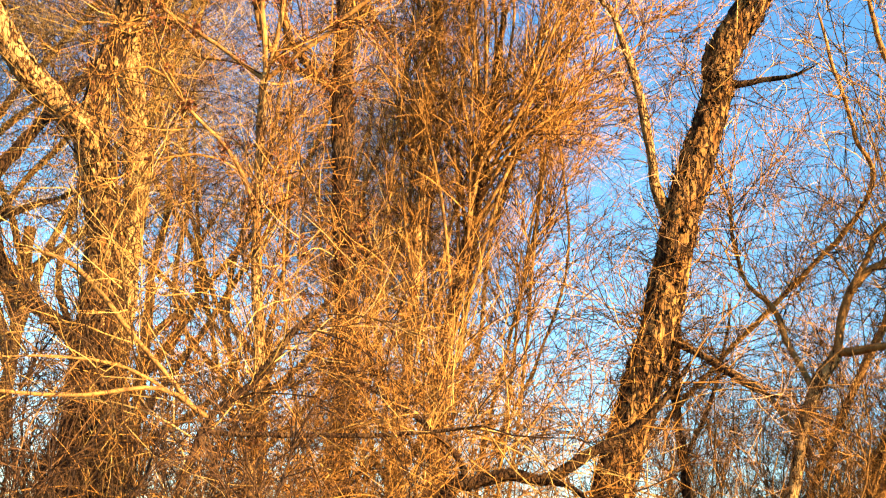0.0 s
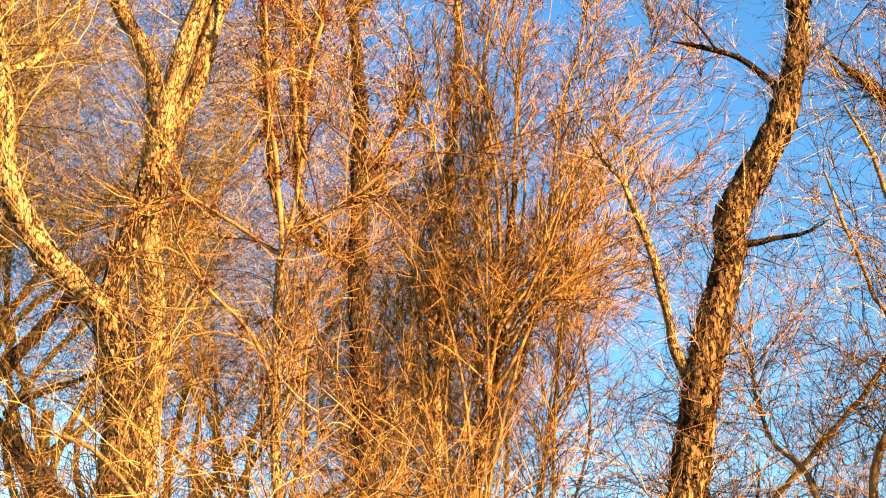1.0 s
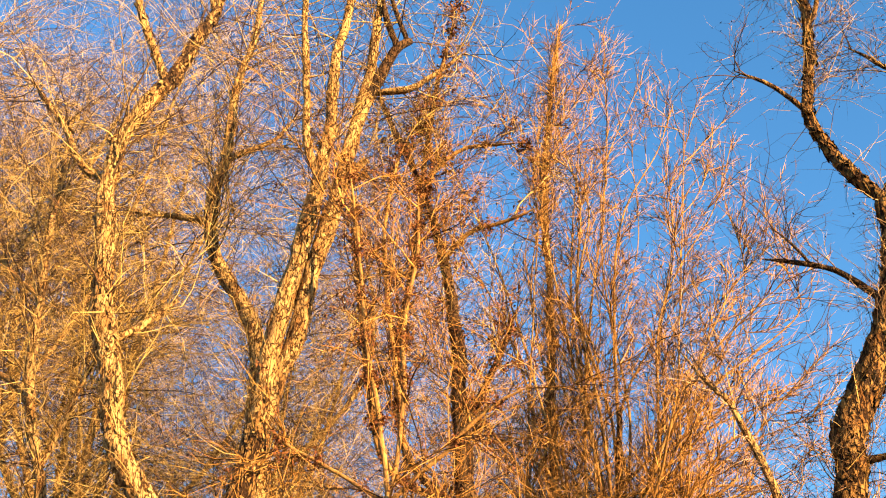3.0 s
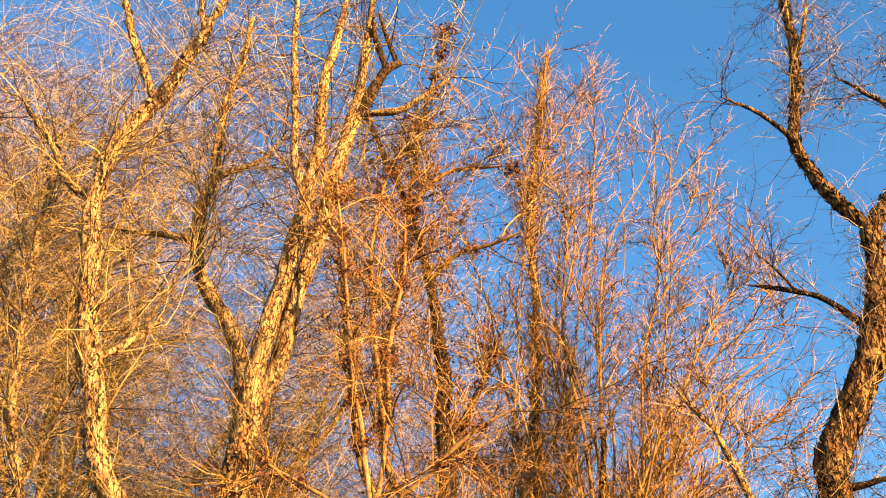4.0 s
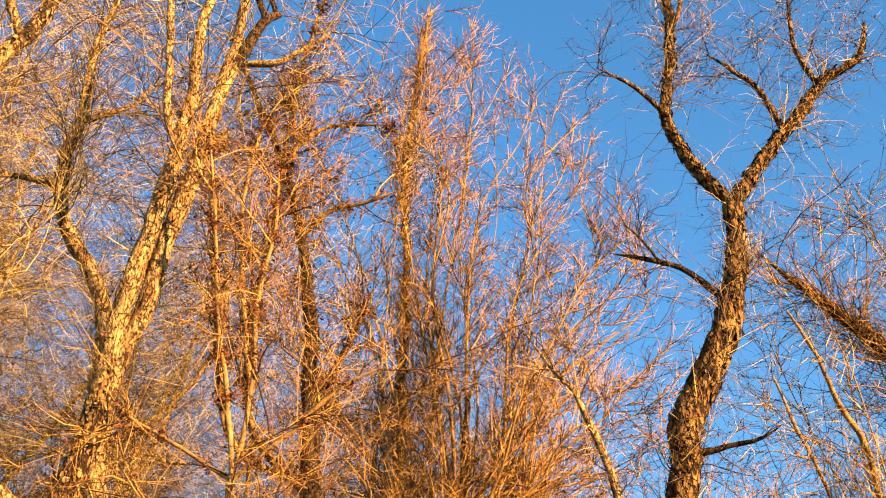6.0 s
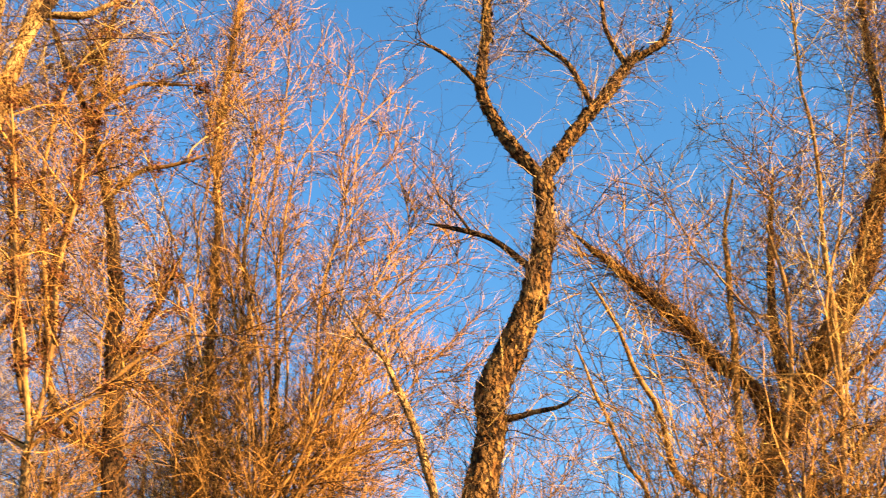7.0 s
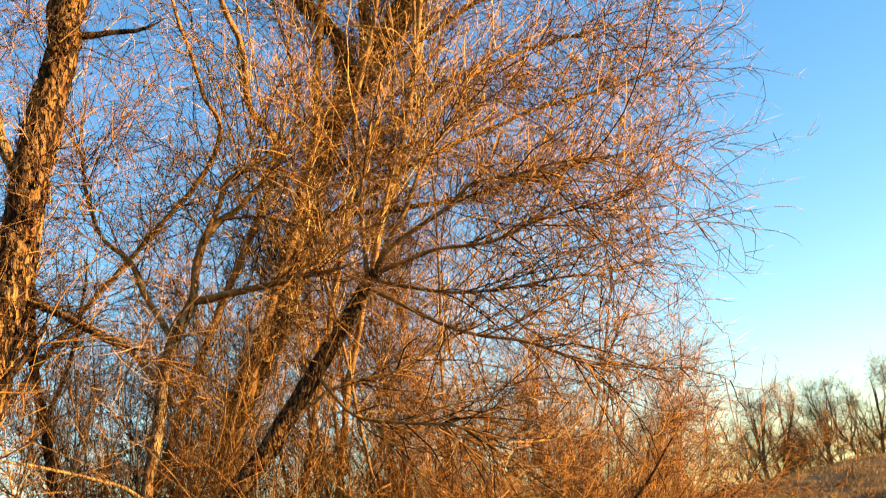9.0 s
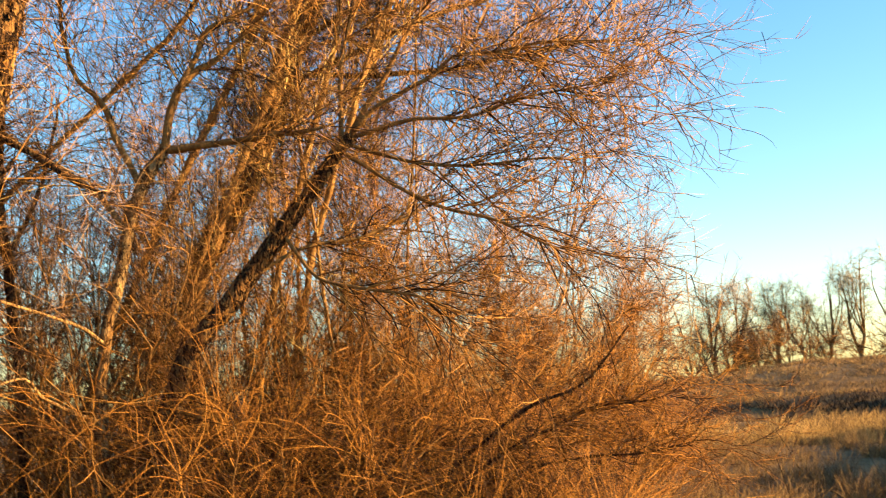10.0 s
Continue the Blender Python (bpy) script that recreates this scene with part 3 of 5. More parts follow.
# second crown, darkened to stand for shaded twigs
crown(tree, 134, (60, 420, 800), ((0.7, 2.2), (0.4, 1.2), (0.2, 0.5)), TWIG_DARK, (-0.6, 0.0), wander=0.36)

tree = Tree("young_willow", "young willow with a pale stem and radiating reddish branches", BARK)
branch(tree, "trunk", [(-1.82, 8.30, -0.15, 0.072), (-1.84, 8.30, 0.25, 0.055), (-1.91, 8.28, 1.81, 0.046), (-1.96, 8.27, 3.29, 0.042), (-2.03, 8.25, 3.80, 0.040), (-2.09, 8.24, 4.46, 0.037), (-2.13, 8.23, 5.06, 0.038), (-2.13, 8.23, 5.50, 0.031)])
branch(tree, "limb", [(-2.13, 8.23, 5.50, 0.021), (-2.22, 8.15, 6.23, 0.022), (-2.33, 8.09, 6.74, 0.019), (-2.40, 8.02, 7.46, 0.017), (-2.49, 7.95, 8.28, 0.014), (-2.56, 7.89, 8.90, 0.010)])
branch(tree, "limb", [(-2.13, 8.23, 5.50, 0.023), (-2.08, 8.26, 5.76, 0.021), (-2.05, 8.31, 6.37, 0.022), (-2.08, 8.34, 6.95, 0.023), (-2.05, 8.38, 7.51, 0.020), (-1.99, 8.43, 8.04, 0.018), (-2.01, 8.46, 8.80, 0.017)])
branch(tree, "limb", [(-2.13, 8.23, 5.44, 0.023), (-1.88, 8.19, 5.64, 0.021), (-1.65, 8.14, 5.79, 0.019), (-1.42, 8.08, 6.01, 0.018), (-1.15, 8.01, 6.17, 0.014), (-0.87, 7.95, 6.23, 0.009)])
branch(tree, "limb", [(-2.13, 8.23, 5.44, 0.019), (-2.45, 8.25, 5.66, 0.018), (-2.76, 8.26, 5.88, 0.016), (-3.02, 8.26, 6.05, 0.013), (-3.31, 8.26, 6.38, 0.009)])
branch(tree, "limb", [(-2.07, 8.24, 4.21, 0.018), (-2.15, 8.16, 4.52, 0.018), (-2.32, 8.04, 4.79, 0.017), (-2.61, 7.86, 5.03, 0.013), (-2.81, 7.70, 5.32, 0.010)])
crown(tree, 105, (90, 1200, 2800), ((0.5, 1.8), (0.3, 1.1), (0.12, 0.4)), TWIG_RUST, (-0.4, 0.3), leaves=6000, leaf_size=0.02, leaf_clump=14, buds=2400, bud_size=0.015, wander=0.36)

tree = Tree("willow_tree", "bare willow hung with rust-brown withered leaf clumps", BARK_ROUGH)
# dark skin on the trunk only, standing for the shade it is in
branch(tree, "trunk", [(-1.56, 10.38, -0.15, 0.186), (-1.58, 10.38, 0.25, 0.142), (-1.62, 10.37, 2.12, 0.118), (-1.66, 10.37, 3.86, 0.109), (-1.74, 10.36, 4.83, 0.112), (-1.78, 10.35, 5.19, 0.117), (-1.88, 10.33, 6.35, 0.101), (-1.94, 10.32, 7.30, 0.087), (-1.98, 10.31, 8.33, 0.073), (-2.13, 10.28, 9.21, 0.056), (-2.30, 10.25, 9.98, 0.048), (-2.44, 10.21, 10.44, 0.040), (-2.67, 10.15, 11.09, 0.041), (-2.93, 10.08, 11.76, 0.028)], skin_=BARK_DARK)
branch(tree, "limb", [(-1.87, 10.33, 6.20, 0.051), (-2.46, 10.21, 6.88, 0.044), (-2.57, 10.11, 8.01, 0.036), (-2.46, 10.09, 8.92, 0.038), (-2.36, 10.06, 10.09, 0.034), (-2.24, 10.03, 11.29, 0.036), (-2.13, 10.02, 12.14, 0.031), (-1.88, 10.03, 13.28, 0.023)])
branch(tree, "limb", [(-2.02, 10.30, 6.37, 0.044), (-2.65, 10.16, 6.74, 0.039), (-2.88, 9.94, 7.92, 0.036), (-2.96, 9.81, 8.77, 0.027), (-3.02, 9.71, 9.47, 0.022), (-3.00, 9.64, 10.14, 0.014)])
branch(tree, "limb", [(-2.50, 10.17, 7.30, 0.035), (-2.54, 9.98, 7.66, 0.030), (-2.63, 9.87, 8.49, 0.026), (-2.68, 9.76, 9.39, 0.022), (-2.59, 9.71, 10.16, 0.020), (-2.43, 9.70, 10.74, 0.014)])
branch(tree, "limb", [(-1.93, 10.32, 7.18, 0.045), (-1.63, 10.15, 7.56, 0.038), (-1.38, 9.98, 7.98, 0.031), (-1.34, 9.92, 8.14, 0.023), (-1.19, 9.83, 8.35, 0.015)])
branch(tree, "limb", [(-2.15, 10.28, 9.30, 0.031), (-1.80, 10.17, 9.55, 0.028), (-1.41, 10.07, 9.59, 0.022), (-1.01, 9.95, 9.62, 0.014)])
branch(tree, "limb", [(-2.36, 10.06, 10.09, 0.030), (-2.34, 10.13, 10.15, 0.026), (-2.15, 10.07, 10.50, 0.026), (-1.81, 10.02, 10.69, 0.023), (-1.40, 9.98, 10.65, 0.020), (-1.13, 9.94, 10.58, 0.014)])
loose_bark(tree, 406, 700, 0.04, 0, 1)
crown(tree, 106, (110, 1100, 2600), ((0.3, 1.2), (0.2, 0.7), (0.1, 0.4)), TWIG_GOLD, (-0.2, 0.35), leaves=9000, leaf_size=0.029, leaf_clump=14, buds=6000, bud_size=0.018, wander=0.33)
# dark twigs among the golden ones, shade put into their colour
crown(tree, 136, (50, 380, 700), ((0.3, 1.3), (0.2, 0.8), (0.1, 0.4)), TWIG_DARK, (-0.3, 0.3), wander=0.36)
clinging(tree, 506, 700, 0, 2, TWIG_OCHRE, 0.0, 0.7)

def fan_stems(rng, tree, root, low, high, count, left, right, reach, deep, radius):
    """Stems that leave a trunk between two heights and spread like a fan; reach gives their length by the angle from upright."""
    for i in range(count):
        turn = left + (right - left) * (i + rng.random()) / count
        far = float(np.interp(turn, *reach)) * (rng.uniform(0.55, 1.0) if i % 2 else rng.uniform(0.92, 1.05))
        z = low + (high - low) * (rng.random() if turn < 25 else 0.62 + 0.3 * rng.random())
        a_, d = radians(turn), rng.normal() * deep
        if z < low + 0.3 * (high - low):
            x, y, z = root[0] + rng.normal() * 0.5, root[1] + rng.normal() * 0.5, -0.1
        else:
            x, y = (float(np.interp(z, tree.lines[0][:, 2], tree.lines[0][:, n])) for n in (0, 1))
        line = []
        for u in (0.0, 0.2, 0.42, 0.65, 0.85, 1.0):
            side = (root[0] - x + far * math.sin(a_)) * (0.6 * u + 0.4 * u * u) + rng.normal() * 0.17 * (u > 0)
            up = (root[2] + far * math.cos(a_) - z) * (1.15 * u - 0.15 * u * u)
            line.append((x + side, y + d * u + rng.normal() * 0.15 * (u > 0), z + up, radius * (1 - 0.78 * u)))
        branch(tree, "stem", line)


tree = Tree("shrub_willow", "dense upright shrub willow with fine pinkish-orange shoots", BARK_ROUGH)
branch(tree, "trunk", [(-1.07, 12.76, -0.15, 0.139), (-1.05, 12.76, 0.25, 0.107), (-0.98, 12.76, 2.26, 0.092), (-0.92, 12.77, 4.10, 0.086), (-0.74, 12.78, 5.43, 0.080), (-0.60, 12.78, 6.48, 0.072), (-0.53, 12.79, 7.36, 0.055), (-0.42, 12.80, 8.60, 0.030)])
branch(tree, "stem", [(-1.42, 12.90, -0.15, 0.085), (-1.38, 12.85, 2.40, 0.072), (-1.30, 12.80, 5.60, 0.062), (-1.24, 12.74, 8.78, 0.054), (-1.20, 12.74, 10.32, 0.050), (-1.19, 12.74, 11.86, 0.046), (-1.12, 12.76, 13.15, 0.040), (-0.97, 12.76, 14.31, 0.030), (-0.79, 12.78, 15.57, 0.014)], skin_=BARK)
fan_stems(np.random.default_rng(71), tree, (-0.55, 12.79, 7.0), 0.0, 8.2, 28, -4, 74, ((-8, 0, 8, 16, 26, 43, 60, 75), (6.4, 8.6, 6.9, 6.4, 5.3, 3.4, 2.5, 2.2)), 0.9, 0.025)
fan_stems(np.random.default_rng(72), tree, (-1.30, 12.80, 6.0), 0.0, 7.4, 15, -28, 12, ((-30, -15, 0, 12), (4.6, 6.4, 8.2, 8.0)), 0.9, 0.022)
crown(tree, 107, (900, 8600, 21000), ((0.35, 1.2), (0.22, 0.75), (0.1, 0.32)), TWIG_RUST, (0.05, 0.5), angle=(10, 48), lean=(0.04, 0, 0.1), thick=(0.0084, 0.0056, 0.0046), lo=0.22, skip=1,
      leaves=3400, leaf_size=0.019, leaf_clump=3, wander=0.24, detail=(7, 4, 2), fan=(12, 45))
crown(tree, 127, (300, 2200, 5000), ((0.5, 1.6), (0.3, 0.9), (0.12, 0.4)), TWIG_RUST, (-0.5, 0.4), angle=(15, 70), thick=(0.0080, 0.0044, 0.0030), lo=0.0, hi=0.45,
      wander=0.32, detail=(8, 4, 2), fan=(15, 60))
clinging(tree, 507, 1300, 0, 2, TWIG_RUST, 0.1, 0.95, (0.2, 0.7))
clinging(tree, 517, 1100, 1, 2, TWIG_RUST, 0.5, 1.0, (0.2, 0.55))

tree = Tree("poplar_tree", "tall crooked tree with rough bark forking high up", BARK_ROUGH)
branch(tree, "trunk", [(0.55, 9.99, -0.15, 0.306), (0.58, 9.99, 0.25, 0.234), (0.68, 9.98, 1.38, 0.194), (0.76, 9.97, 2.51, 0.180), (0.93, 9.96, 3.18, 0.173), (1.09, 9.94, 3.78, 0.176), (1.21, 9.93, 4.39, 0.164), (1.31, 9.91, 4.91, 0.161), (1.43, 9.90, 5.44, 0.158), (1.58, 9.87, 5.93, 0.149), (1.68, 9.86, 6.27, 0.145), (1.68, 9.86, 6.47, 0.164), (1.88, 9.82, 6.87, 0.156), (2.10, 9.78, 7.28, 0.146), (2.29, 9.73, 7.74, 0.141), (2.40, 9.71, 8.11, 0.110), (2.46, 9.69, 8.57, 0.101), (2.50, 9.68, 8.95, 0.109)])
branch(tree, "limb", [(2.50, 9.68, 8.95, 0.069), (2.24, 9.70, 9.41, 0.071), (2.05, 9.71, 9.83, 0.066), (1.98, 9.68, 10.30, 0.062), (2.12, 9.60, 11.07, 0.051), (2.16, 9.55, 11.66, 0.049), (2.20, 9.49, 12.38, 0.044), (2.24, 9.44, 13.15, 0.028)])
branch(tree, "limb", [(2.50, 9.68, 8.95, 0.077), (2.79, 9.67, 9.39, 0.073), (3.12, 9.65, 9.79, 0.071), (3.43, 9.61, 10.15, 0.062), (3.72, 9.57, 10.52, 0.051), (3.99, 9.51, 10.66, 0.041), (4.18, 9.46, 10.80, 0.032), (4.34, 9.45, 11.31, 0.020)])
branch(tree, "limb", [(3.20, 9.64, 9.88, 0.040), (3.06, 9.65, 10.51, 0.032), (2.80, 9.66, 10.84, 0.026), (2.52, 9.68, 11.19, 0.016)])
branch(tree, "limb", [(3.68, 9.57, 10.47, 0.038), (3.55, 9.60, 10.96, 0.032), (3.53, 9.53, 11.45, 0.026), (3.57, 9.45, 11.93, 0.020)])
branch(tree, "limb", [(1.99, 9.69, 10.24, 0.036), (1.95, 9.60, 10.23, 0.031), (1.65, 9.51, 10.55, 0.025), (1.26, 9.42, 10.78, 0.016)])
branch(tree, "limb", [(2.14, 9.57, 11.37, 0.038), (2.12, 9.52, 11.33, 0.033), (2.34, 9.59, 11.86, 0.027), (2.51, 9.68, 12.56, 0.017)])
branch(tree, "limb", [(2.30, 9.73, 7.79, 0.046), (2.04, 9.70, 8.03, 0.037), (1.85, 9.65, 8.18, 0.031), (1.53, 9.60, 8.28, 0.026), (1.15, 9.53, 8.33, 0.014)], skin_=BARK_DARK)
branch(tree, "limb", [(1.61, 9.61, 8.25, 0.019), (1.63, 9.56, 8.22, 0.017), (1.49, 9.48, 8.43, 0.014), (1.33, 9.41, 8.58, 0.008)], skin_=BARK_DARK)
branch(tree, "limb", [(1.67, 9.86, 6.23, 0.039), (2.03, 9.68, 6.24, 0.028), (2.31, 9.49, 6.22, 0.018), (2.45, 9.38, 6.27, 0.010)])
branch(tree, "limb", [(1.29, 9.92, 4.78, 0.064), (1.12, 9.86, 5.15, 0.052), (1.04, 9.79, 5.50, 0.043), (0.92, 9.68, 6.05, 0.039), (0.78, 9.59, 6.51, 0.032), (0.65, 9.52, 6.87, 0.026), (0.62, 9.52, 6.86, 0.025), (0.40, 9.46, 7.14, 0.018), (0.23, 9.40, 7.42, 0.011)], skin_=BARK)
branch(tree, "limb", [(1.12, 9.94, 3.93, 0.037), (1.65, 9.47, 3.51, 0.028), (1.83, 9.24, 3.34, 0.022), (2.03, 8.97, 3.21, 0.013)])
loose_bark(tree, 408, 2600, 0.06, 0, 3)
crown(tree, 108, (180, 1500, 3000), ((0.3, 1.1), (0.2, 0.7), (0.1, 0.3)), TWIG_GREY, (-0.3, 0.3), buds=6000, bud_size=0.015, thick=(0.0068, 0.0033, 0.0020), wander=0.40)
# a few near-black twigs that paint the crown's shaded side
crown(tree, 138, (70, 420, 700), ((0.3, 1.2), (0.2, 0.7), (0.1, 0.3)), TWIG_DARK, (-0.3, 0.3), thick=(0.0068, 0.0036, 0.0024), wander=0.42)
clinging(tree, 508, 320, 0, 1, TWIG_RUST, 0.15, 0.6, (0.2, 0.7))
clinging(tree, 510, 400, 0, 1, TWIG_DARK, 0.0, 0.5, (0.15, 0.5))
clinging(tree, 509, 400, 0, 4, TWIG_GOLD)

tree = Tree("low_shrub", "low spreading willow shrub with pale arching branches", BARK_SMOOTH)
branch(tree, "trunk", [(-2.40, 7.55, -0.15, 0.050), (-2.38, 7.53, 0.25, 0.042), (-2.30, 7.46, 1.17, 0.036), (-2.18, 7.36, 2.13, 0.032), (-2.07, 7.29, 2.41, 0.030), (-1.98, 7.26, 2.65, 0.028), (-1.77, 7.28, 2.84, 0.026), (-1.64, 7.28, 3.01, 0.026), (-1.51, 7.27, 3.20, 0.022), (-1.37, 7.27, 3.36, 0.017)], skin_=BARK_DARK)
branch(tree, "limb", [(-2.01, 7.27, 2.56, 0.021), (-1.93, 7.25, 2.54, 0.018), (-1.52, 7.28, 2.55, 0.017), (-1.09, 7.29, 2.57, 0.016), (-0.59, 7.26, 2.61, 0.013), (-0.27, 7.23, 2.65, 0.010), (-0.06, 7.20, 2.71, 0.006)], skin_=BARK_DARK)
branch(tree, "limb", [(-1.99, 7.26, 2.62, 0.017), (-2.27, 7.02, 2.76, 0.014), (-2.70, 6.68, 2.64, 0.012), (-3.00, 6.42, 2.61, 0.011), (-3.18, 6.24, 2.61, 0.007)])
branch(tree, "limb", [(-2.06, 7.20, 2.65, 0.016), (-2.31, 7.21, 2.90, 0.016), (-2.57, 7.21, 3.15, 0.018), (-2.79, 7.21, 3.40, 0.019), (-3.00, 7.19, 3.58, 0.016), (-3.27, 7.14, 3.67, 0.012), (-3.48, 7.09, 3.65, 0.006)])
branch(tree, "limb", [(-2.09, 7.20, 2.68, 0.012), (-2.45, 6.87, 2.86, 0.011), (-2.76, 6.57, 2.85, 0.009), (-2.99, 6.33, 2.79, 0.007)])
crown(tree, 109, (55, 360, 800), ((0.6, 1.9), (0.4, 1.1), (0.12, 0.4)), TWIG_GOLD, (-0.7, 0.2), wander=0.30, thick=(0.0062, 0.0034, 0.0022))
crown(tree, 139, (40, 280, 600), ((0.6, 1.9), (0.4, 1.1), (0.12, 0.4)), TWIG_UMBER, (-0.7, 0.2), wander=0.34, thick=(0.0062, 0.0034, 0.0022))

tree = Tree("low_shrub", "low shrub with one long dark branch reaching sideways", BARK_DARK)
branch(tree, "trunk", [(-0.52, 8.18, -0.15, 0.100), (-0.52, 8.18, 0.25, 0.076), (-0.52, 8.18, 1.24, 0.063), (-0.52, 8.18, 2.25, 0.059), (-0.37, 8.15, 2.37, 0.051), (-0.09, 8.11, 2.46, 0.047), (0.14, 8.06, 2.43, 0.042), (0.44, 7.98, 2.60, 0.038), (0.73, 7.88, 2.78, 0.030), (0.95, 7.80, 3.00, 0.023), (1.09, 7.72, 3.21, 0.013)])
branch(tree, "limb", [(0.14, 8.06, 2.43, 0.027), (0.29, 7.88, 2.38, 0.023), (0.43, 7.74, 2.28, 0.017), (0.60, 7.58, 2.22, 0.011)])
branch(tree, "limb", [(-0.37, 8.15, 2.37, 0.026), (-0.49, 8.14, 2.60, 0.024), (-0.74, 8.08, 2.81, 0.020), (-1.06, 7.98, 2.98, 0.016), (-1.37, 7.88, 3.11, 0.010)])
crown(tree, 110, (46, 280, 500), ((0.5, 1.7), (0.4, 1.0), (0.12, 0.4)), TWIG_RUST, (-0.4, 0.4), buds=900, bud_size=0.015, wander=0.34, thick=(0.0065, 0.0034, 0.0022))

tree = Tree("willow_shrub", "willow shrub with a lit golden stem and rust-coloured twigs", BARK_SMOOTH)
branch(tree, "trunk", [(2.50, 11.74, -0.15, 0.120), (2.50, 11.74, 0.25, 0.090), (2.49, 11.74, 0.40, 0.076), (2.49, 11.74, 0.73, 0.071), (2.47, 11.74, 1.50, 0.067), (2.53, 11.73, 2.27, 0.066), (2.67, 11.70, 2.95, 0.063), (2.78, 11.67, 3.52, 0.067), (2.92, 11.64, 3.93, 0.076), (3.09, 11.60, 4.20, 0.056)], skin_=BARK)
branch(tree, "limb", [(3.09, 11.60, 4.20, 0.052), (3.54, 11.32, 4.22, 0.040), (3.98, 11.01, 4.26, 0.035), (4.40, 10.69, 4.29, 0.023), (4.59, 10.53, 4.36, 0.014)])
branch(tree, "limb", [(3.09, 11.60, 4.20, 0.052), (3.16, 11.53, 4.63, 0.046), (3.35, 11.43, 4.98, 0.041), (3.67, 11.29, 5.21, 0.032), (4.04, 11.10, 5.62, 0.024), (4.36, 10.91, 6.09, 0.015)])
branch(tree, "limb", [(3.26, 11.48, 4.81, 0.033), (3.22, 11.43, 4.82, 0.029), (3.42, 11.44, 5.23, 0.032), (3.54, 11.45, 5.49, 0.030), (3.96, 11.39, 5.73, 0.024), (4.33, 11.33, 6.04, 0.015)])
branch(tree, "limb", [(2.87, 11.65, 3.78, 0.037), (2.66, 11.84, 4.37, 0.035), (2.54, 11.95, 4.74, 0.032), (2.29, 12.10, 5.06, 0.026), (2.20, 12.22, 5.57, 0.021), (2.19, 12.32, 6.04, 0.015)])
branch(tree, "limb", [(2.74, 11.68, 3.31, 0.037), (2.56, 11.82, 3.65, 0.032), (2.36, 11.95, 3.87, 0.032), (2.01, 12.13, 4.12, 0.035), (1.70, 12.29, 4.37, 0.029), (1.39, 12.43, 4.65, 0.017)])
crown(tree, 111, (130, 1350, 3600), ((0.6, 2.0), (0.4, 1.2), (0.15, 0.5)), TWIG_RUST, (-0.2, 0.3), wander=0.28, thick=(0.0085, 0.0054, 0.0037), skip=1)
branch(tree, "limb", [(2.53, 11.73, 2.20, 0.024), (2.35, 11.56, 2.32, 0.020), (2.15, 11.30, 2.38, 0.017), (1.53, 10.79, 2.53, 0.013), (0.96, 10.25, 2.62, 0.010), (0.50, 9.80, 2.72, 0.007)], skin_=BARK)
branch(tree, "limb", [(2.49, 11.74, 1.42, 0.024), (2.08, 11.51, 1.60, 0.019), (1.83, 11.25, 1.71, 0.016), (1.65, 11.08, 1.88, 0.013), (1.30, 10.85, 1.80, 0.008)], skin_=BARK)

tree = Tree("willow_shrub", "leaning willow shrub with a dark trunk fanning out over the meadow", BARK_ROUGH)
branch(tree, "trunk", [(2.72, 11.48, -0.15, 0.195), (2.73, 11.48, 0.25, 0.149), (2.76, 11.47, 0.40, 0.124), (2.78, 11.47, 0.72, 0.115), (2.92, 11.43, 1.26, 0.110), (3.05, 11.40, 1.63, 0.105), (3.27, 11.34, 2.12, 0.112), (3.59, 11.24, 2.51, 0.108), (3.92, 11.13, 3.01, 0.103), (4.26, 11.01, 3.47, 0.092), (4.51, 10.91, 3.81, 0.081), (4.70, 10.82, 4.10, 0.076), (4.82, 10.77, 4.26, 0.064)])
branch(tree, "limb", [(4.75, 10.80, 4.16, 0.030), (4.77, 10.88, 4.84, 0.027), (4.84, 10.91, 5.29, 0.022), (4.98, 10.91, 5.80, 0.018), (5.10, 10.93, 6.39, 0.011)])
branch(tree, "limb", [(4.81, 10.78, 4.24, 0.033), (4.96, 10.65, 4.56, 0.030), (5.11, 10.54, 4.84, 0.026), (5.31, 10.37, 5.30, 0.021), (5.51, 10.20, 5.63, 0.017), (5.75, 10.01, 5.96, 0.011)])
branch(tree, "limb", [(4.82, 10.77, 4.26, 0.035), (5.00, 10.59, 4.52, 0.030), (5.22, 10.38, 4.66, 0.026), (5.49, 10.12, 4.83, 0.024), (5.62, 9.98, 4.98, 0.019), (5.95, 9.64, 4.97, 0.017), (6.27, 9.29, 4.99, 0.013), (6.70, 8.76, 4.91, 0.008)])
branch(tree, "limb", [(4.82, 10.77, 4.26, 0.028), (5.31, 10.45, 4.39, 0.021), (5.84, 10.08, 4.40, 0.019), (6.25, 9.74, 4.53, 0.015), (6.77, 9.28, 4.60, 0.010), (7.14, 8.91, 4.71, 0.008)])
branch(tree, "limb", [(4.78, 10.79, 4.20, 0.024), (5.40, 10.41, 3.94, 0.019), (5.97, 10.01, 3.89, 0.015), (6.52, 9.58, 3.90, 0.010), (6.85, 9.29, 3.74, 0.006)])
branch(tree, "limb", [(4.72, 10.82, 4.12, 0.026), (5.17, 10.48, 3.71, 0.021), (5.57, 10.15, 3.44, 0.019), (5.96, 9.82, 3.28, 0.017), (6.28, 9.51, 3.02, 0.013), (6.61, 9.15, 2.76, 0.008)])
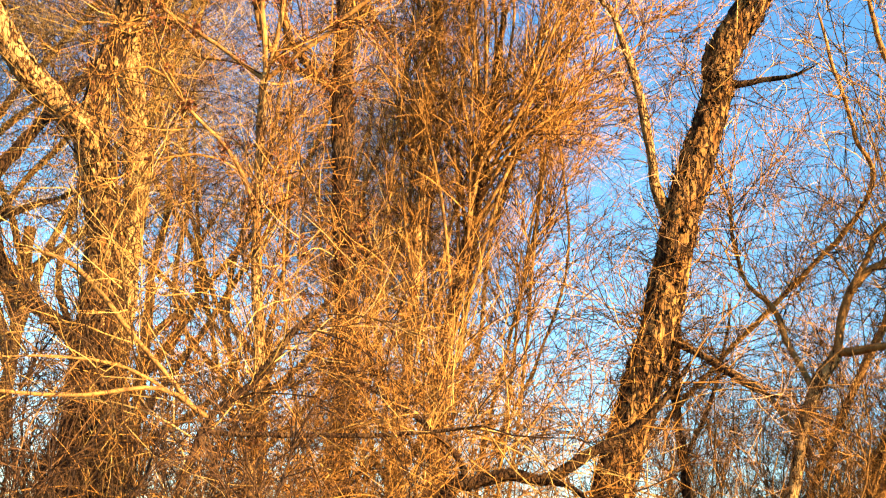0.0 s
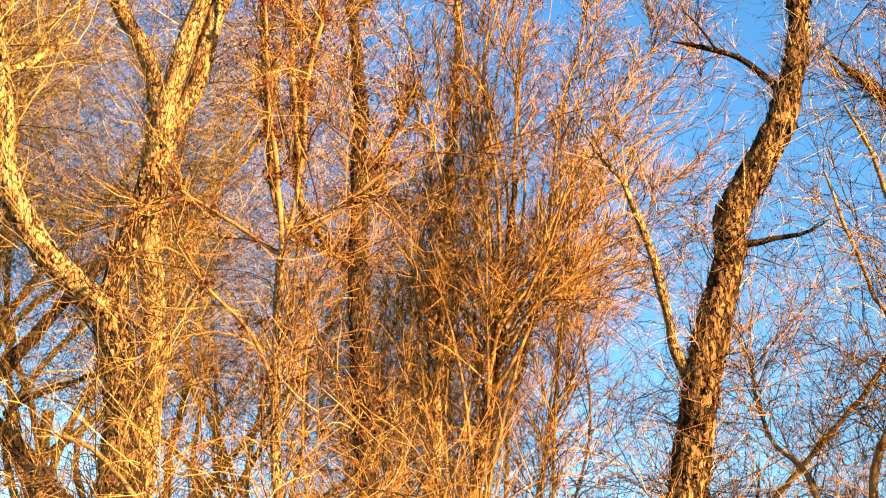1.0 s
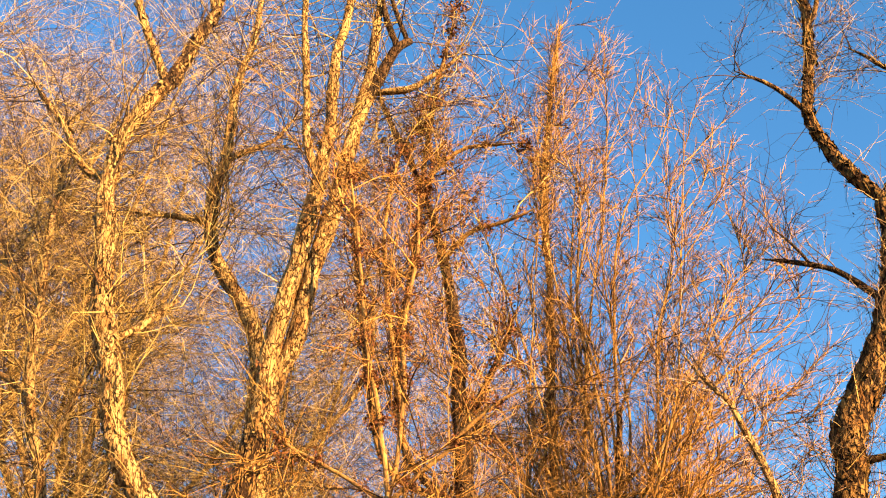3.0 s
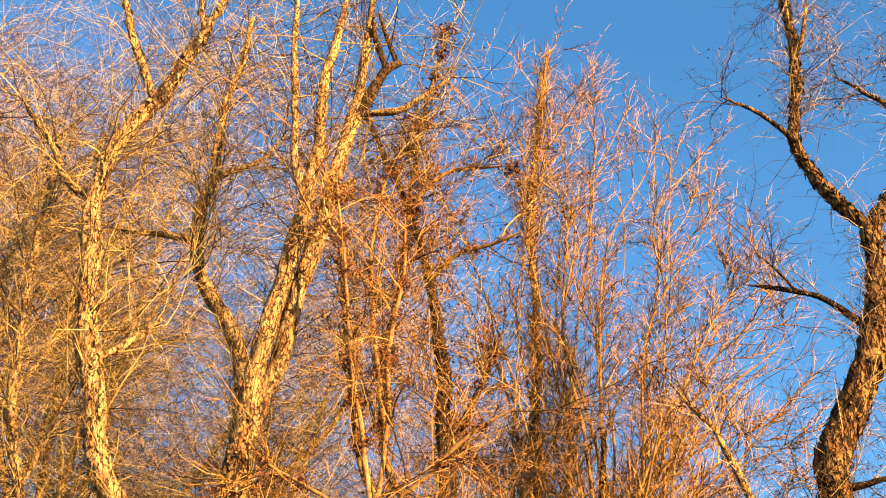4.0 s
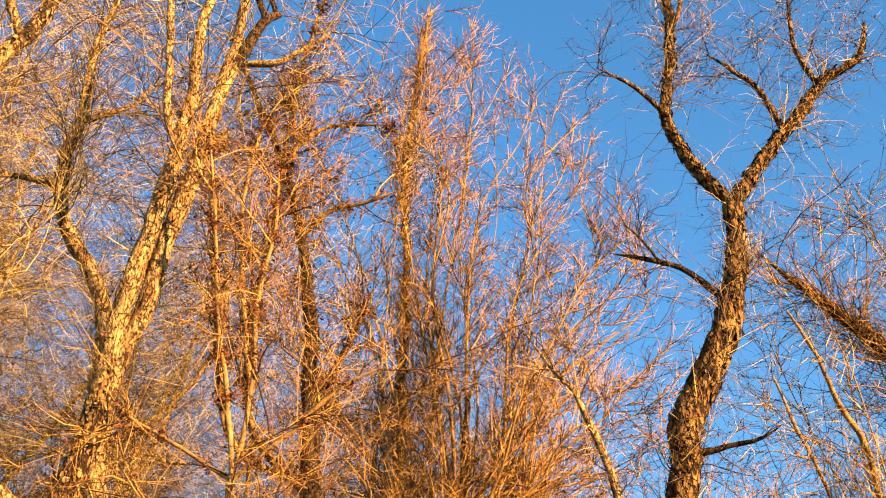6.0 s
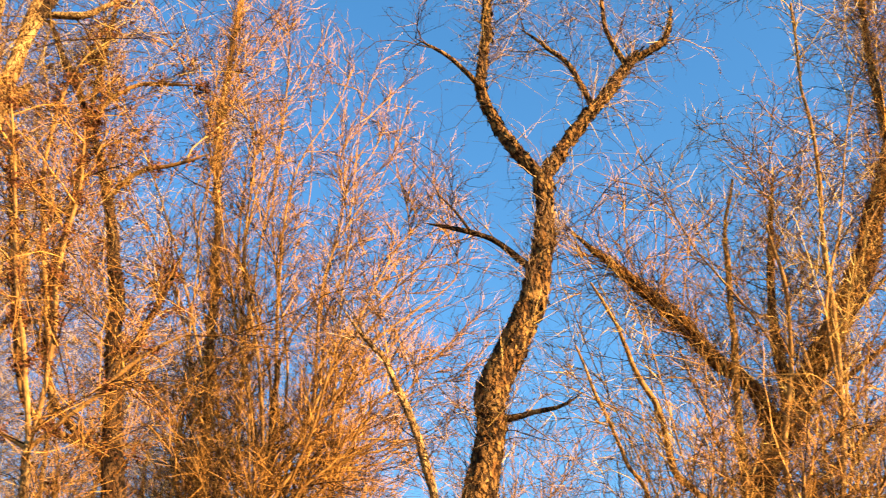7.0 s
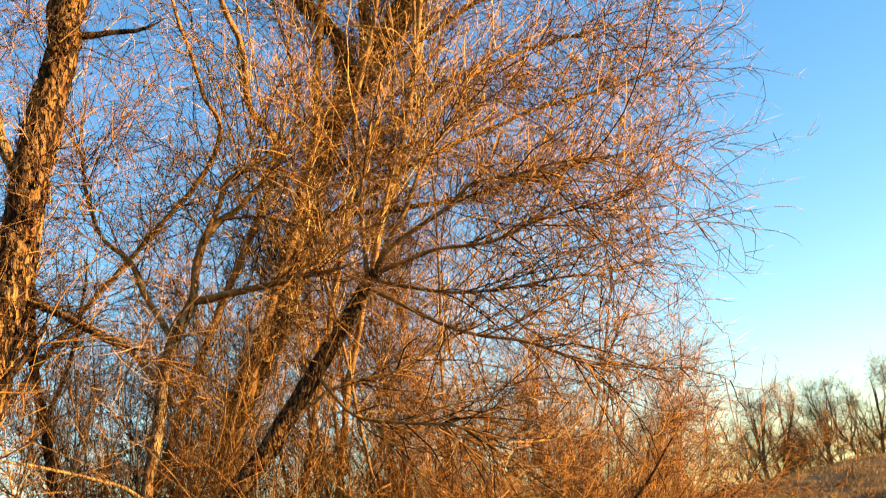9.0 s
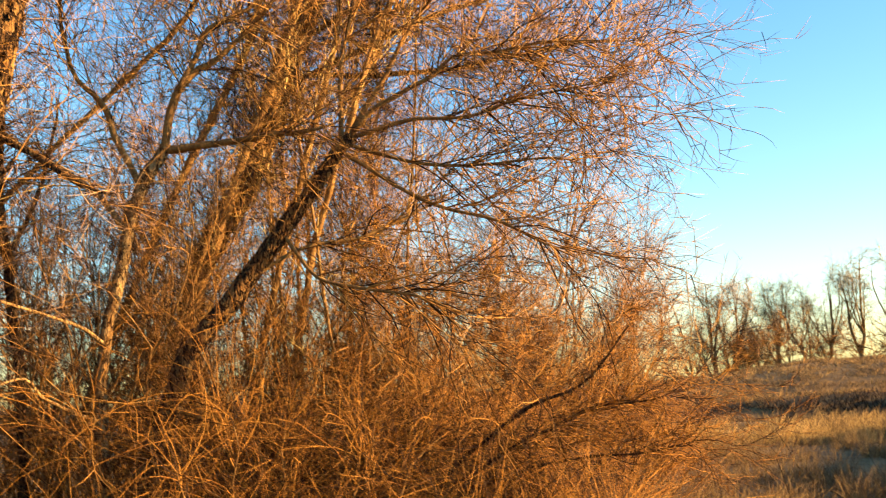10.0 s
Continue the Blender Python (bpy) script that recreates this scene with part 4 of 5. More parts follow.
branch(tree, "limb", [(4.13, 11.05, 3.30, 0.024), (4.39, 10.77, 2.80, 0.018), (4.74, 10.47, 2.66, 0.018), (5.17, 10.08, 2.54, 0.014), (5.51, 9.70, 2.31, 0.008)])
branch(tree, "limb", [(3.04, 11.40, 1.59, 0.027), (3.29, 11.25, 1.46, 0.022), (3.75, 10.93, 1.24, 0.020), (4.10, 10.65, 0.93, 0.016), (4.35, 10.42, 0.66, 0.012)])
branch(tree, "limb", [(3.80, 11.17, 2.82, 0.025), (4.34, 11.08, 3.13, 0.021), (4.97, 10.93, 3.24, 0.020), (5.50, 10.78, 3.47, 0.016), (5.92, 10.65, 3.71, 0.009)])
crown(tree, 112, (230, 1800, 4400), ((0.7, 2.4), (0.3, 1.2), (0.1, 0.4)), TWIG_RUST, (-0.35, 0.2), angle=(15, 62), hi=0.9, wander=0.28, thick=(0.0095, 0.0056, 0.0038), skip=1)

tree = Tree("spreading_shrub", "low spreading shrub with dark limbs reaching over the grass", BARK_DARK, "bush")
branch(tree, "trunk", [(4.75, 10.25, -0.15, 0.033), (4.95, 10.12, 0.35, 0.028), (5.45, 9.79, 0.98, 0.023), (5.62, 9.69, 1.11, 0.021), (6.01, 9.45, 1.43, 0.018), (6.44, 9.16, 1.64, 0.014), (6.80, 8.90, 2.15, 0.008)])
branch(tree, "limb", [(5.05, 10.06, 0.48, 0.020), (5.84, 9.55, 1.05, 0.018), (6.08, 9.41, 1.17, 0.016), (6.51, 9.11, 1.40, 0.013), (6.85, 8.86, 1.46, 0.007)])
branch(tree, "limb", [(4.95, 10.12, 0.35, 0.020), (5.80, 9.62, 0.78, 0.017), (6.42, 9.18, 0.93, 0.015), (6.82, 8.89, 0.95, 0.012), (7.28, 8.51, 1.06, 0.006)])
branch(tree, "limb", [(6.51, 9.11, 1.40, 0.011), (6.99, 8.75, 1.46, 0.008), (7.29, 8.51, 1.67, 0.005)])
branch(tree, "limb", [(6.00, 9.46, 1.13, 0.010), (6.22, 9.26, 1.24, 0.008), (6.60, 8.98, 1.21, 0.005)], skin_=BARK)
crown(tree, 116, (80, 650, 1700), ((0.4, 1.3), (0.25, 0.8), (0.1, 0.35)), TWIG_OCHRE, (-0.3, 0.5), angle=(20, 70), wander=0.34, thick=(0.0065, 0.0040, 0.0026), skip=1)
# dark inner twigs paint the shadow in the shrub's core
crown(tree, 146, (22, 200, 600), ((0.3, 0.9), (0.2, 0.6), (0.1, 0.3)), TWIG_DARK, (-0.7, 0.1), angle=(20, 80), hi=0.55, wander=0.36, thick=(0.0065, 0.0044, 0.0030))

tree = Tree("willow_tree", "dense bare willow with a leaning limb and fine orange twigs", BARK_ROUGH)
branch(tree, "trunk", [(3.76, 14.53, -0.15, 0.271), (3.84, 14.51, 0.25, 0.207), (4.05, 14.45, 1.76, 0.172), (4.25, 14.39, 3.20, 0.159), (4.49, 14.31, 3.76, 0.168), (4.97, 14.15, 4.70, 0.171), (5.24, 14.05, 5.60, 0.173), (5.69, 13.88, 6.82, 0.191), (6.10, 13.70, 7.60, 0.185), (7.56, 12.95, 9.66, 0.178), (7.90, 12.75, 10.51, 0.140), (8.19, 12.57, 11.10, 0.109), (8.47, 12.38, 11.81, 0.093), (8.68, 12.24, 12.36, 0.077), (8.98, 12.01, 13.09, 0.061), (9.32, 11.75, 13.57, 0.044), (9.61, 11.52, 14.08, 0.027)])
branch(tree, "limb", [(8.36, 12.45, 11.54, 0.068), (8.48, 12.44, 12.53, 0.070), (8.61, 12.42, 13.44, 0.054), (8.74, 12.38, 14.14, 0.046), (8.90, 12.32, 15.11, 0.028)])
branch(tree, "limb", [(8.83, 12.13, 12.72, 0.043), (9.14, 11.71, 12.59, 0.034), (9.48, 11.24, 12.62, 0.025)])
branch(tree, "limb", [(6.05, 13.72, 7.50, 0.130), (5.78, 13.37, 8.21, 0.115), (5.33, 13.26, 8.60, 0.108), (4.89, 13.08, 9.12, 0.108), (4.44, 12.93, 9.53, 0.092), (4.06, 12.80, 9.86, 0.065), (3.68, 12.68, 10.15, 0.042), (3.38, 12.55, 10.43, 0.027)])
branch(tree, "limb", [(6.29, 13.61, 7.86, 0.100), (6.32, 13.50, 8.61, 0.095), (6.37, 13.38, 9.46, 0.065), (6.54, 13.17, 10.49, 0.045), (6.79, 12.93, 11.55, 0.030)])
branch(tree, "limb", [(5.47, 13.97, 6.21, 0.041), (7.23, 13.15, 7.50, 0.036), (7.84, 13.20, 7.76, 0.034), (8.90, 13.24, 8.22, 0.027), (10.17, 13.18, 8.62, 0.020), (11.41, 13.00, 8.89, 0.012)])
branch(tree, "limb", [(6.10, 13.70, 7.60, 0.039), (7.59, 12.94, 8.56, 0.034), (8.11, 12.94, 8.86, 0.032), (9.35, 12.84, 9.46, 0.025), (10.61, 12.63, 10.04, 0.017), (11.68, 12.35, 10.28, 0.011)])
branch(tree, "limb", [(5.24, 14.05, 5.60, 0.043), (6.79, 13.37, 6.42, 0.037), (7.61, 13.30, 6.80, 0.033), (8.61, 13.14, 7.17, 0.026), (9.86, 12.82, 7.50, 0.019), (11.00, 12.43, 7.82, 0.011)])
branch(tree, "limb", [(6.83, 13.33, 8.63, 0.037), (7.89, 12.76, 9.58, 0.032), (8.53, 12.89, 10.10, 0.030), (10.03, 13.02, 11.04, 0.023), (11.43, 12.99, 11.84, 0.015)])
branch(tree, "limb", [(5.63, 13.88, 5.80, 0.037), (6.57, 13.49, 5.82, 0.037), (7.46, 13.51, 5.97, 0.033), (8.59, 13.46, 6.26, 0.026), (9.73, 13.32, 6.54, 0.019), (10.83, 13.10, 6.63, 0.011)])
crown(tree, 113, (600, 5600, 15000), ((0.65, 2.0), (0.35, 1.1), (0.12, 0.4)), TWIG_RUST, (-0.2, 0.35), angle=(18, 62), thick=(0.0105, 0.0068, 0.0053), wander=0.3,
      detail=(8, 4, 2))
clinging(tree, 513, 2600, 0, 4, TWIG_RUST, 0.05, 0.85, (0.4, 1.5))

tree = Tree("shrub_willow", "upright shrub willow with slim pale golden stems", BARK_SMOOTH)
branch(tree, "trunk", [(4.90, 13.60, -0.15, 0.060), (4.95, 13.58, 0.25, 0.052), (5.40, 13.35, 3.38, 0.046), (6.20, 12.90, 6.14, 0.042), (6.45, 12.72, 7.03, 0.040), (6.72, 12.55, 8.44, 0.037), (6.88, 12.42, 9.79, 0.034), (7.11, 12.25, 11.14, 0.030), (7.22, 12.14, 12.66, 0.024), (7.38, 12.01, 13.94, 0.022)])
branch(tree, "stem", [(3.39, 14.32, -0.15, 0.067), (3.84, 14.07, 1.91, 0.062), (4.49, 13.72, 4.14, 0.056), (5.22, 13.31, 6.37, 0.053), (5.50, 13.20, 8.13, 0.053), (5.68, 13.12, 9.32, 0.047), (5.85, 13.05, 10.50, 0.033), (6.11, 12.93, 11.33, 0.021)])
branch(tree, "stem", [(2.50, 15.56, -0.15, 0.063), (3.08, 15.03, 1.91, 0.058), (3.89, 14.30, 4.14, 0.053), (4.81, 13.47, 6.37, 0.050), (4.45, 13.31, 7.09, 0.047), (4.39, 13.11, 7.71, 0.044), (4.11, 12.95, 8.38, 0.037), (3.93, 12.80, 8.97, 0.026), (3.67, 12.68, 9.51, 0.015)])
branch(tree, "stem", [(4.42, 13.81, -0.15, 0.053), (4.74, 13.63, 1.84, 0.049), (5.19, 13.39, 3.98, 0.044), (5.70, 13.11, 6.12, 0.042), (5.79, 12.97, 7.04, 0.040), (6.10, 12.69, 8.19, 0.033), (6.22, 12.52, 9.31, 0.027), (6.18, 12.45, 10.19, 0.020)])
branch(tree, "stem", [(-1.02, 17.84, -0.15, 0.045), (0.23, 16.81, 1.93, 0.041), (1.99, 15.37, 4.19, 0.038), (4.00, 13.73, 6.44, 0.036), (3.88, 13.34, 7.28, 0.029), (3.55, 13.00, 8.09, 0.022), (3.35, 12.77, 8.63, 0.015)])
fan_stems(np.random.default_rng(73), tree, (5.6, 13.2, 5.0), 0.5, 7.5, 14, -26, 48, ((-26, 0, 20, 48), (5.0, 7.6, 8.2, 6.5)), 0.7, 0.024)
crown(tree, 114, (340, 3200, 9000), ((0.5, 1.8), (0.3, 1.0), (0.12, 0.4)), TWIG_GOLD, (0.0, 0.4), angle=(15, 60), thick=(0.0100, 0.0066, 0.0052), wander=0.32, detail=(7, 4, 2), lo=0.1)


tree = Tree("slender_tree", "slim dark bare tree among the bushes", BARK_DARK)
branch(tree, "trunk", [(1.96, 12.85, -0.15, 0.101), (1.95, 12.85, 0.25, 0.077), (1.90, 12.86, 1.12, 0.064), (1.86, 12.87, 2.04, 0.059), (1.79, 12.88, 2.59, 0.057), (1.76, 12.88, 3.07, 0.054), (1.68, 12.89, 3.70, 0.052), (1.67, 12.89, 4.32, 0.046), (1.67, 12.89, 4.87, 0.037), (1.61, 12.90, 5.46, 0.028), (1.57, 12.90, 5.98, 0.019)])
branch(tree, "limb", [(1.74, 12.88, 3.23, 0.030), (1.95, 12.92, 3.62, 0.028), (2.13, 12.97, 4.12, 0.022), (2.26, 13.04, 4.71, 0.016), (2.33, 13.09, 5.19, 0.010)])
branch(tree, "limb", [(1.68, 12.89, 3.78, 0.027), (1.50, 12.81, 4.17, 0.024), (1.36, 12.73, 4.59, 0.018), (1.28, 12.64, 5.06, 0.012)])
crown(tree, 115, (45, 420, 1100), ((0.4, 1.6), (0.3, 1.0), (0.12, 0.4)), TWIG_GREY, (-0.2, 0.3))


# ---- thickets and far trees ----
def stem_set(rng, tree, x, y, count, tall, spread, radius):
    """Several slim crooked stems from one stool."""
    for _ in range(count):
        dx, dy = rng.normal(size=2) * spread
        h = tall * rng.uniform(0.65, 1.05)
        z = height(x, y)
        line = [(x + dx * 0.1, y + dy * 0.1, z - 0.1, radius)]
        for i in range(1, 6):
            u = i / 5
            k, m = rng.normal(size=2) * 0.035 * tall
            line.append((x + dx * (0.1 + 0.9 * u) + k, y + dy * (0.1 + 0.9 * u) + m, z + h * u, radius * (1 - 0.75 * u)))
        branch(tree, "stem", line, False)


def thicket(seed, azimuth, far, tall, spread, counts, mat, label, stout=1.0, stems=7, radius=0.014, reach=1.0):
    rng = np.random.default_rng(seed)
    # bushes coloured for shade get dark stems too
    tree = Tree("thicket_bush", label, BARK_DARK if mat is TWIG_DARK else BARK_SMOOTH, "bush", "thicket along the meadow")
    x, y = math.sin(radians(azimuth)) * far, math.cos(radians(azimuth)) * far
    stem_set(rng, tree, x, y, stems, tall, spread, radius)
    k = min(1.0, tall / 6)
    crown(tree, seed, counts, ((0.3 * reach, (0.6 + 0.9 * k) * reach), (0.2 * reach, (0.4 + 0.6 * k) * reach), (0.14 * reach, 0.42 * reach)), mat, (-0.15, 0.4), angle=(12, 55), lo=0.05, detail=(6, 3, 2),
          thick=(0.007 * stout, 0.004 * stout, 0.0023 * stout), wander=0.3, fan=(12, 50))


def arching_bush(seed, azimuth, far, tall, spread, shoots, mat, label):
    """A bush of long thin shoots that rise and bow over."""
    rng = np.random.default_rng(seed)
    tree = Tree("arching_bush", label, BARK_DARK if mat in (TWIG_DARK, TWIG_UMBER) else BARK_SMOOTH, "bush", "arching bushes under the willows")
    x, y = math.sin(radians(azimuth)) * far, math.cos(radians(azimuth)) * far
    stem_set(rng, tree, x, y, 7, tall * 0.85, spread, 0.016)
    home = np.array(tree.top.location)
    long = sprout(rng, tree.lines, shoots, 0.3, 1.0, (15, 75), (0.7, 2.3), 9, 0.17, (-1.1, -0.1))
    short = sprout(rng, list(long), shoots * 4, 0.15, 1.0, (20, 65), (0.15, 0.7), 3, 0.34, (-0.6, 0.3))
    part("crown", mesh_of("crown", [rings(long - home, taper(rng, long, 0.0043, 0.0018), 3), rings(short - home, taper(rng, short, 0.0024, 0.0011), 3)], True), mat, tree.top, kind="stuff")


# the first two are coloured dark for the shadow round the forked willow
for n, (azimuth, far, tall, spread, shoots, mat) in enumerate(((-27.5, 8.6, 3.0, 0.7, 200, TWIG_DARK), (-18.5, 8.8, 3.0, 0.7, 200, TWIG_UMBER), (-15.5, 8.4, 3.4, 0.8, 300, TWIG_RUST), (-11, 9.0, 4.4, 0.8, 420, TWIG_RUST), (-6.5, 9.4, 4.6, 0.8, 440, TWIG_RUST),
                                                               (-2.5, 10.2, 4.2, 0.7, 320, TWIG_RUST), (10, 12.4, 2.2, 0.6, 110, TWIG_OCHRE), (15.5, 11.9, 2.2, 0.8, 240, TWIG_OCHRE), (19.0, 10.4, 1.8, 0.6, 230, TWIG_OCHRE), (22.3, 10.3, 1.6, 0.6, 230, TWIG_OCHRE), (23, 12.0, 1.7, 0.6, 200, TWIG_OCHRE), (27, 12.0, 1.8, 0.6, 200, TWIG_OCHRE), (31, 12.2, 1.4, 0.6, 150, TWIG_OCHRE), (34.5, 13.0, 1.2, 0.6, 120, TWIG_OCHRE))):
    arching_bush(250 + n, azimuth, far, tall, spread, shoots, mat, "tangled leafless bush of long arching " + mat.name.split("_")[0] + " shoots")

for n, (azimuth, far, tall) in enumerate(((21.5, 11.7, 1.0), (24.2, 11.7, 1.2), (27.5, 11.8, 1.2), (30.4, 12.0, 1.1))):
    thicket(240 + n, azimuth, far, tall, 0.45, (60, 500, 1800), TWIG_OCHRE, "low orange-brown bush of fine arching twigs")

for n, (azimuth, far, tall, mat, fine) in enumerate(((4.5, 14.0, 3.4, TWIG_RUST, 2400), (7, 13.6, 3.6, TWIG_UMBER, 2800), (9.5, 14.0, 4.2, TWIG_RUST, 3000), (12, 13.8, 4.4, TWIG_UMBER, 3800), (14.5, 13.6, 4.2, TWIG_RUST, 3800),
                                                     (17, 13.8, 3.8, TWIG_OCHRE, 4000), (7.5, 16.0, 5.2, TWIG_UMBER, 3400), (12, 16.0, 5.8, TWIG_UMBER, 4200))):
    thicket(290 + n, azimuth, far, tall, 1.1, (80, 800, fine), mat, "leafless bush of " + mat.name.split("_")[0] + " twigs under the willows", 1.0, 9, 0.02)

BUSH = "dense rust-orange leafless bush of fine upright twigs"
for n, (azimuth, far, tall, spread) in enumerate(((20, 13.6, 2.8, 0.9), (23.5, 13.6, 2.7, 0.9),
                                                  (26.5, 13.8, 2.7, 0.9), (29, 14.4, 2.8, 0.9), (18, 15.6, 3.4, 0.9), (22, 15.4, 3.4, 0.9), (31.4, 14.8, 2.7, 0.8), (33.4, 15.4, 2.9, 0.7), (35.2, 16.0, 3.4, 0.6), (36.7, 16.2, 3.0, 0.5), (38.9, 16.6, 1.3, 0.4),
                                                  (24, 14.8, 4.0, 1.0), (27, 15.0, 4.3, 1.0), (30, 15.0, 4.0, 1.0), (33, 15.6, 3.6, 0.9),
                                                  (-12, 10.5, 3.2, 1.0), (-19, 11.0, 3.2, 1.1))):
    thicket(200 + n, azimuth, far, tall, spread, (75, 750, 3000), TWIG_OCHRE, BUSH)
thicket(228, 37.6, 16.4, 3.9, 0.28, (110, 1100, 2800), TWIG_OCHRE, "narrow upright rust-orange bush at the meadow's edge")

for n, (azimuth, far, tall, spread) in enumerate(((-7.0, 14.8, 8.6, 0.9), (-4.0, 14.3, 8.4, 0.7), (-10.5, 15.0, 8.0, 1.0), (-14, 13.6, 6.6, 0.8), (-17.5, 13.2, 6.0, 0.8))):
    thicket(230 + n, azimuth, far, tall, spread, (110, 1100, 5000), TWIG_RUST, "tall upright willow bush with fine pinkish shoots", 1.15, 9, 0.016)

for n, (azimuth, far, tall, spread) in enumerate(((10, 16.8, 4.0, 1.0), (14, 17.0, 5.6, 1.1), (17.5, 17.0, 8.0, 1.2), (21, 16.6, 10.0, 1.3), (24.5, 16.4, 10.6, 1.3), (28, 16.2, 9.4, 1.2), (31.5, 16.2, 6.6, 1.0))):
    thicket(270 + n, azimuth, far, tall, spread, (140, 1400, 7600), TWIG_RUST, "tall rust-orange bush standing behind the willows", 1.35, 8, 0.016, 1.3)

# bushes added in dark colour to fill the shadow at the willow's foot
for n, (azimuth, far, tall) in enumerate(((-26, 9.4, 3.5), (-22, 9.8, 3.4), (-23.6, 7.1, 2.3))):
    thicket(280 + n, azimuth, far, tall, 0.7, (150, 1700, 4200), TWIG_DARK, "tangled bush, coloured dark for shade at the forked willow's foot", 1.0, 7, 0.025)

for n, azimuth in enumerate((40.4, 41.8, 43.2, 44.8, 46.4, 48.2, 50.0, 52.0)):
    thicket(260 + n, azimuth, 82 + 5 * (n % 3), 2.3 + 0.6 * (n % 2), 2.6, (70, 450, 1500), TWIG_OCHRE, "brown undergrowth below the far trees", 3.6, 12, 0.03, 2.2)


def back_tree(seed, azimuth, far, tall, mat, label, counts, droop, stout=1.0, bark_=BARK):
    """A tree behind the others: a trunk that divides into rising limbs."""
    rng = np.random.default_rng(seed)
    tree = Tree("background_tree", label, bark_, "tree", "trees behind")
    x, y = math.sin(radians(azimuth)) * far, math.cos(radians(azimuth)) * far
    z = height(x, y)
    r = tall * 0.006
    branch(tree, "trunk", [(x, y, z - 0.2, r * 1.5), (x, y, z + 0.3, r * 1.15), (x + 0.1, y, z + tall * 0.2, r), (x, y + 0.1, z + tall * 0.38, r * 0.9)], False)
    for i in range(8):
        a_ = i * 2.4 + rng.random()
        w = tall * rng.uniform(0.05, 0.24)
        h = tall * rng.uniform(0.6, 1.0)
        s = tall * rng.uniform(0.2, 0.38)
        c, d = math.cos(a_) * w, math.sin(a_) * w
        k, m = rng.normal(size=2) * tall * 0.03
        branch(tree, "limb", [(x, y, z + s, r * 0.7), (x + c * 0.4 + k, y + d * 0.4, z + s + (h - s) * 0.22, r * 0.55),
                              (x + c * 0.7 - k, y + d * 0.7 + m, z + s + (h - s) * 0.55, r * 0.38), (x + c + m, y + d, z + h, r * 0.12)], False)
    crown(tree, seed, counts, ((0.06 * tall, 0.2 * tall), (0.04 * tall, 0.12 * tall), (0.02 * tall, 0.06 * tall)), mat, (-droop, 0.1), lo=0.35,
          thick=(0.0006 * tall * stout, 0.0003 * tall * stout, 0.00022 * tall * stout), skip=1, detail=(6, 3, 2), wander=0.32)
    # a fifth as many twigs again, coloured dark as the shaded side
    crown(tree, seed + 40, [n // 5 for n in counts], ((0.06 * tall, 0.2 * tall), (0.04 * tall, 0.12 * tall), (0.02 * tall, 0.06 * tall)), TWIG_DARK, (-droop, 0.1), lo=0.35,
          thick=(0.0006 * tall * stout, 0.0003 * tall * stout, 0.00022 * tall * stout), skip=1, detail=(6, 3, 2), wander=0.32)


for n, (azimuth, far, tall) in enumerate(((-43, 22, 23), (-36.5, 24, 25), (-30.5, 25, 25), (-25, 24, 22), (-19, 23, 19.2), (-13, 22, 16.6), (-6.5, 21, 14.2))):
    back_tree(300 + n, azimuth, far, tall, TWIG_GOLD, "tall bare tree with a haze of golden twigs behind", (300, 2500, 13000), 0.25, 0.9)


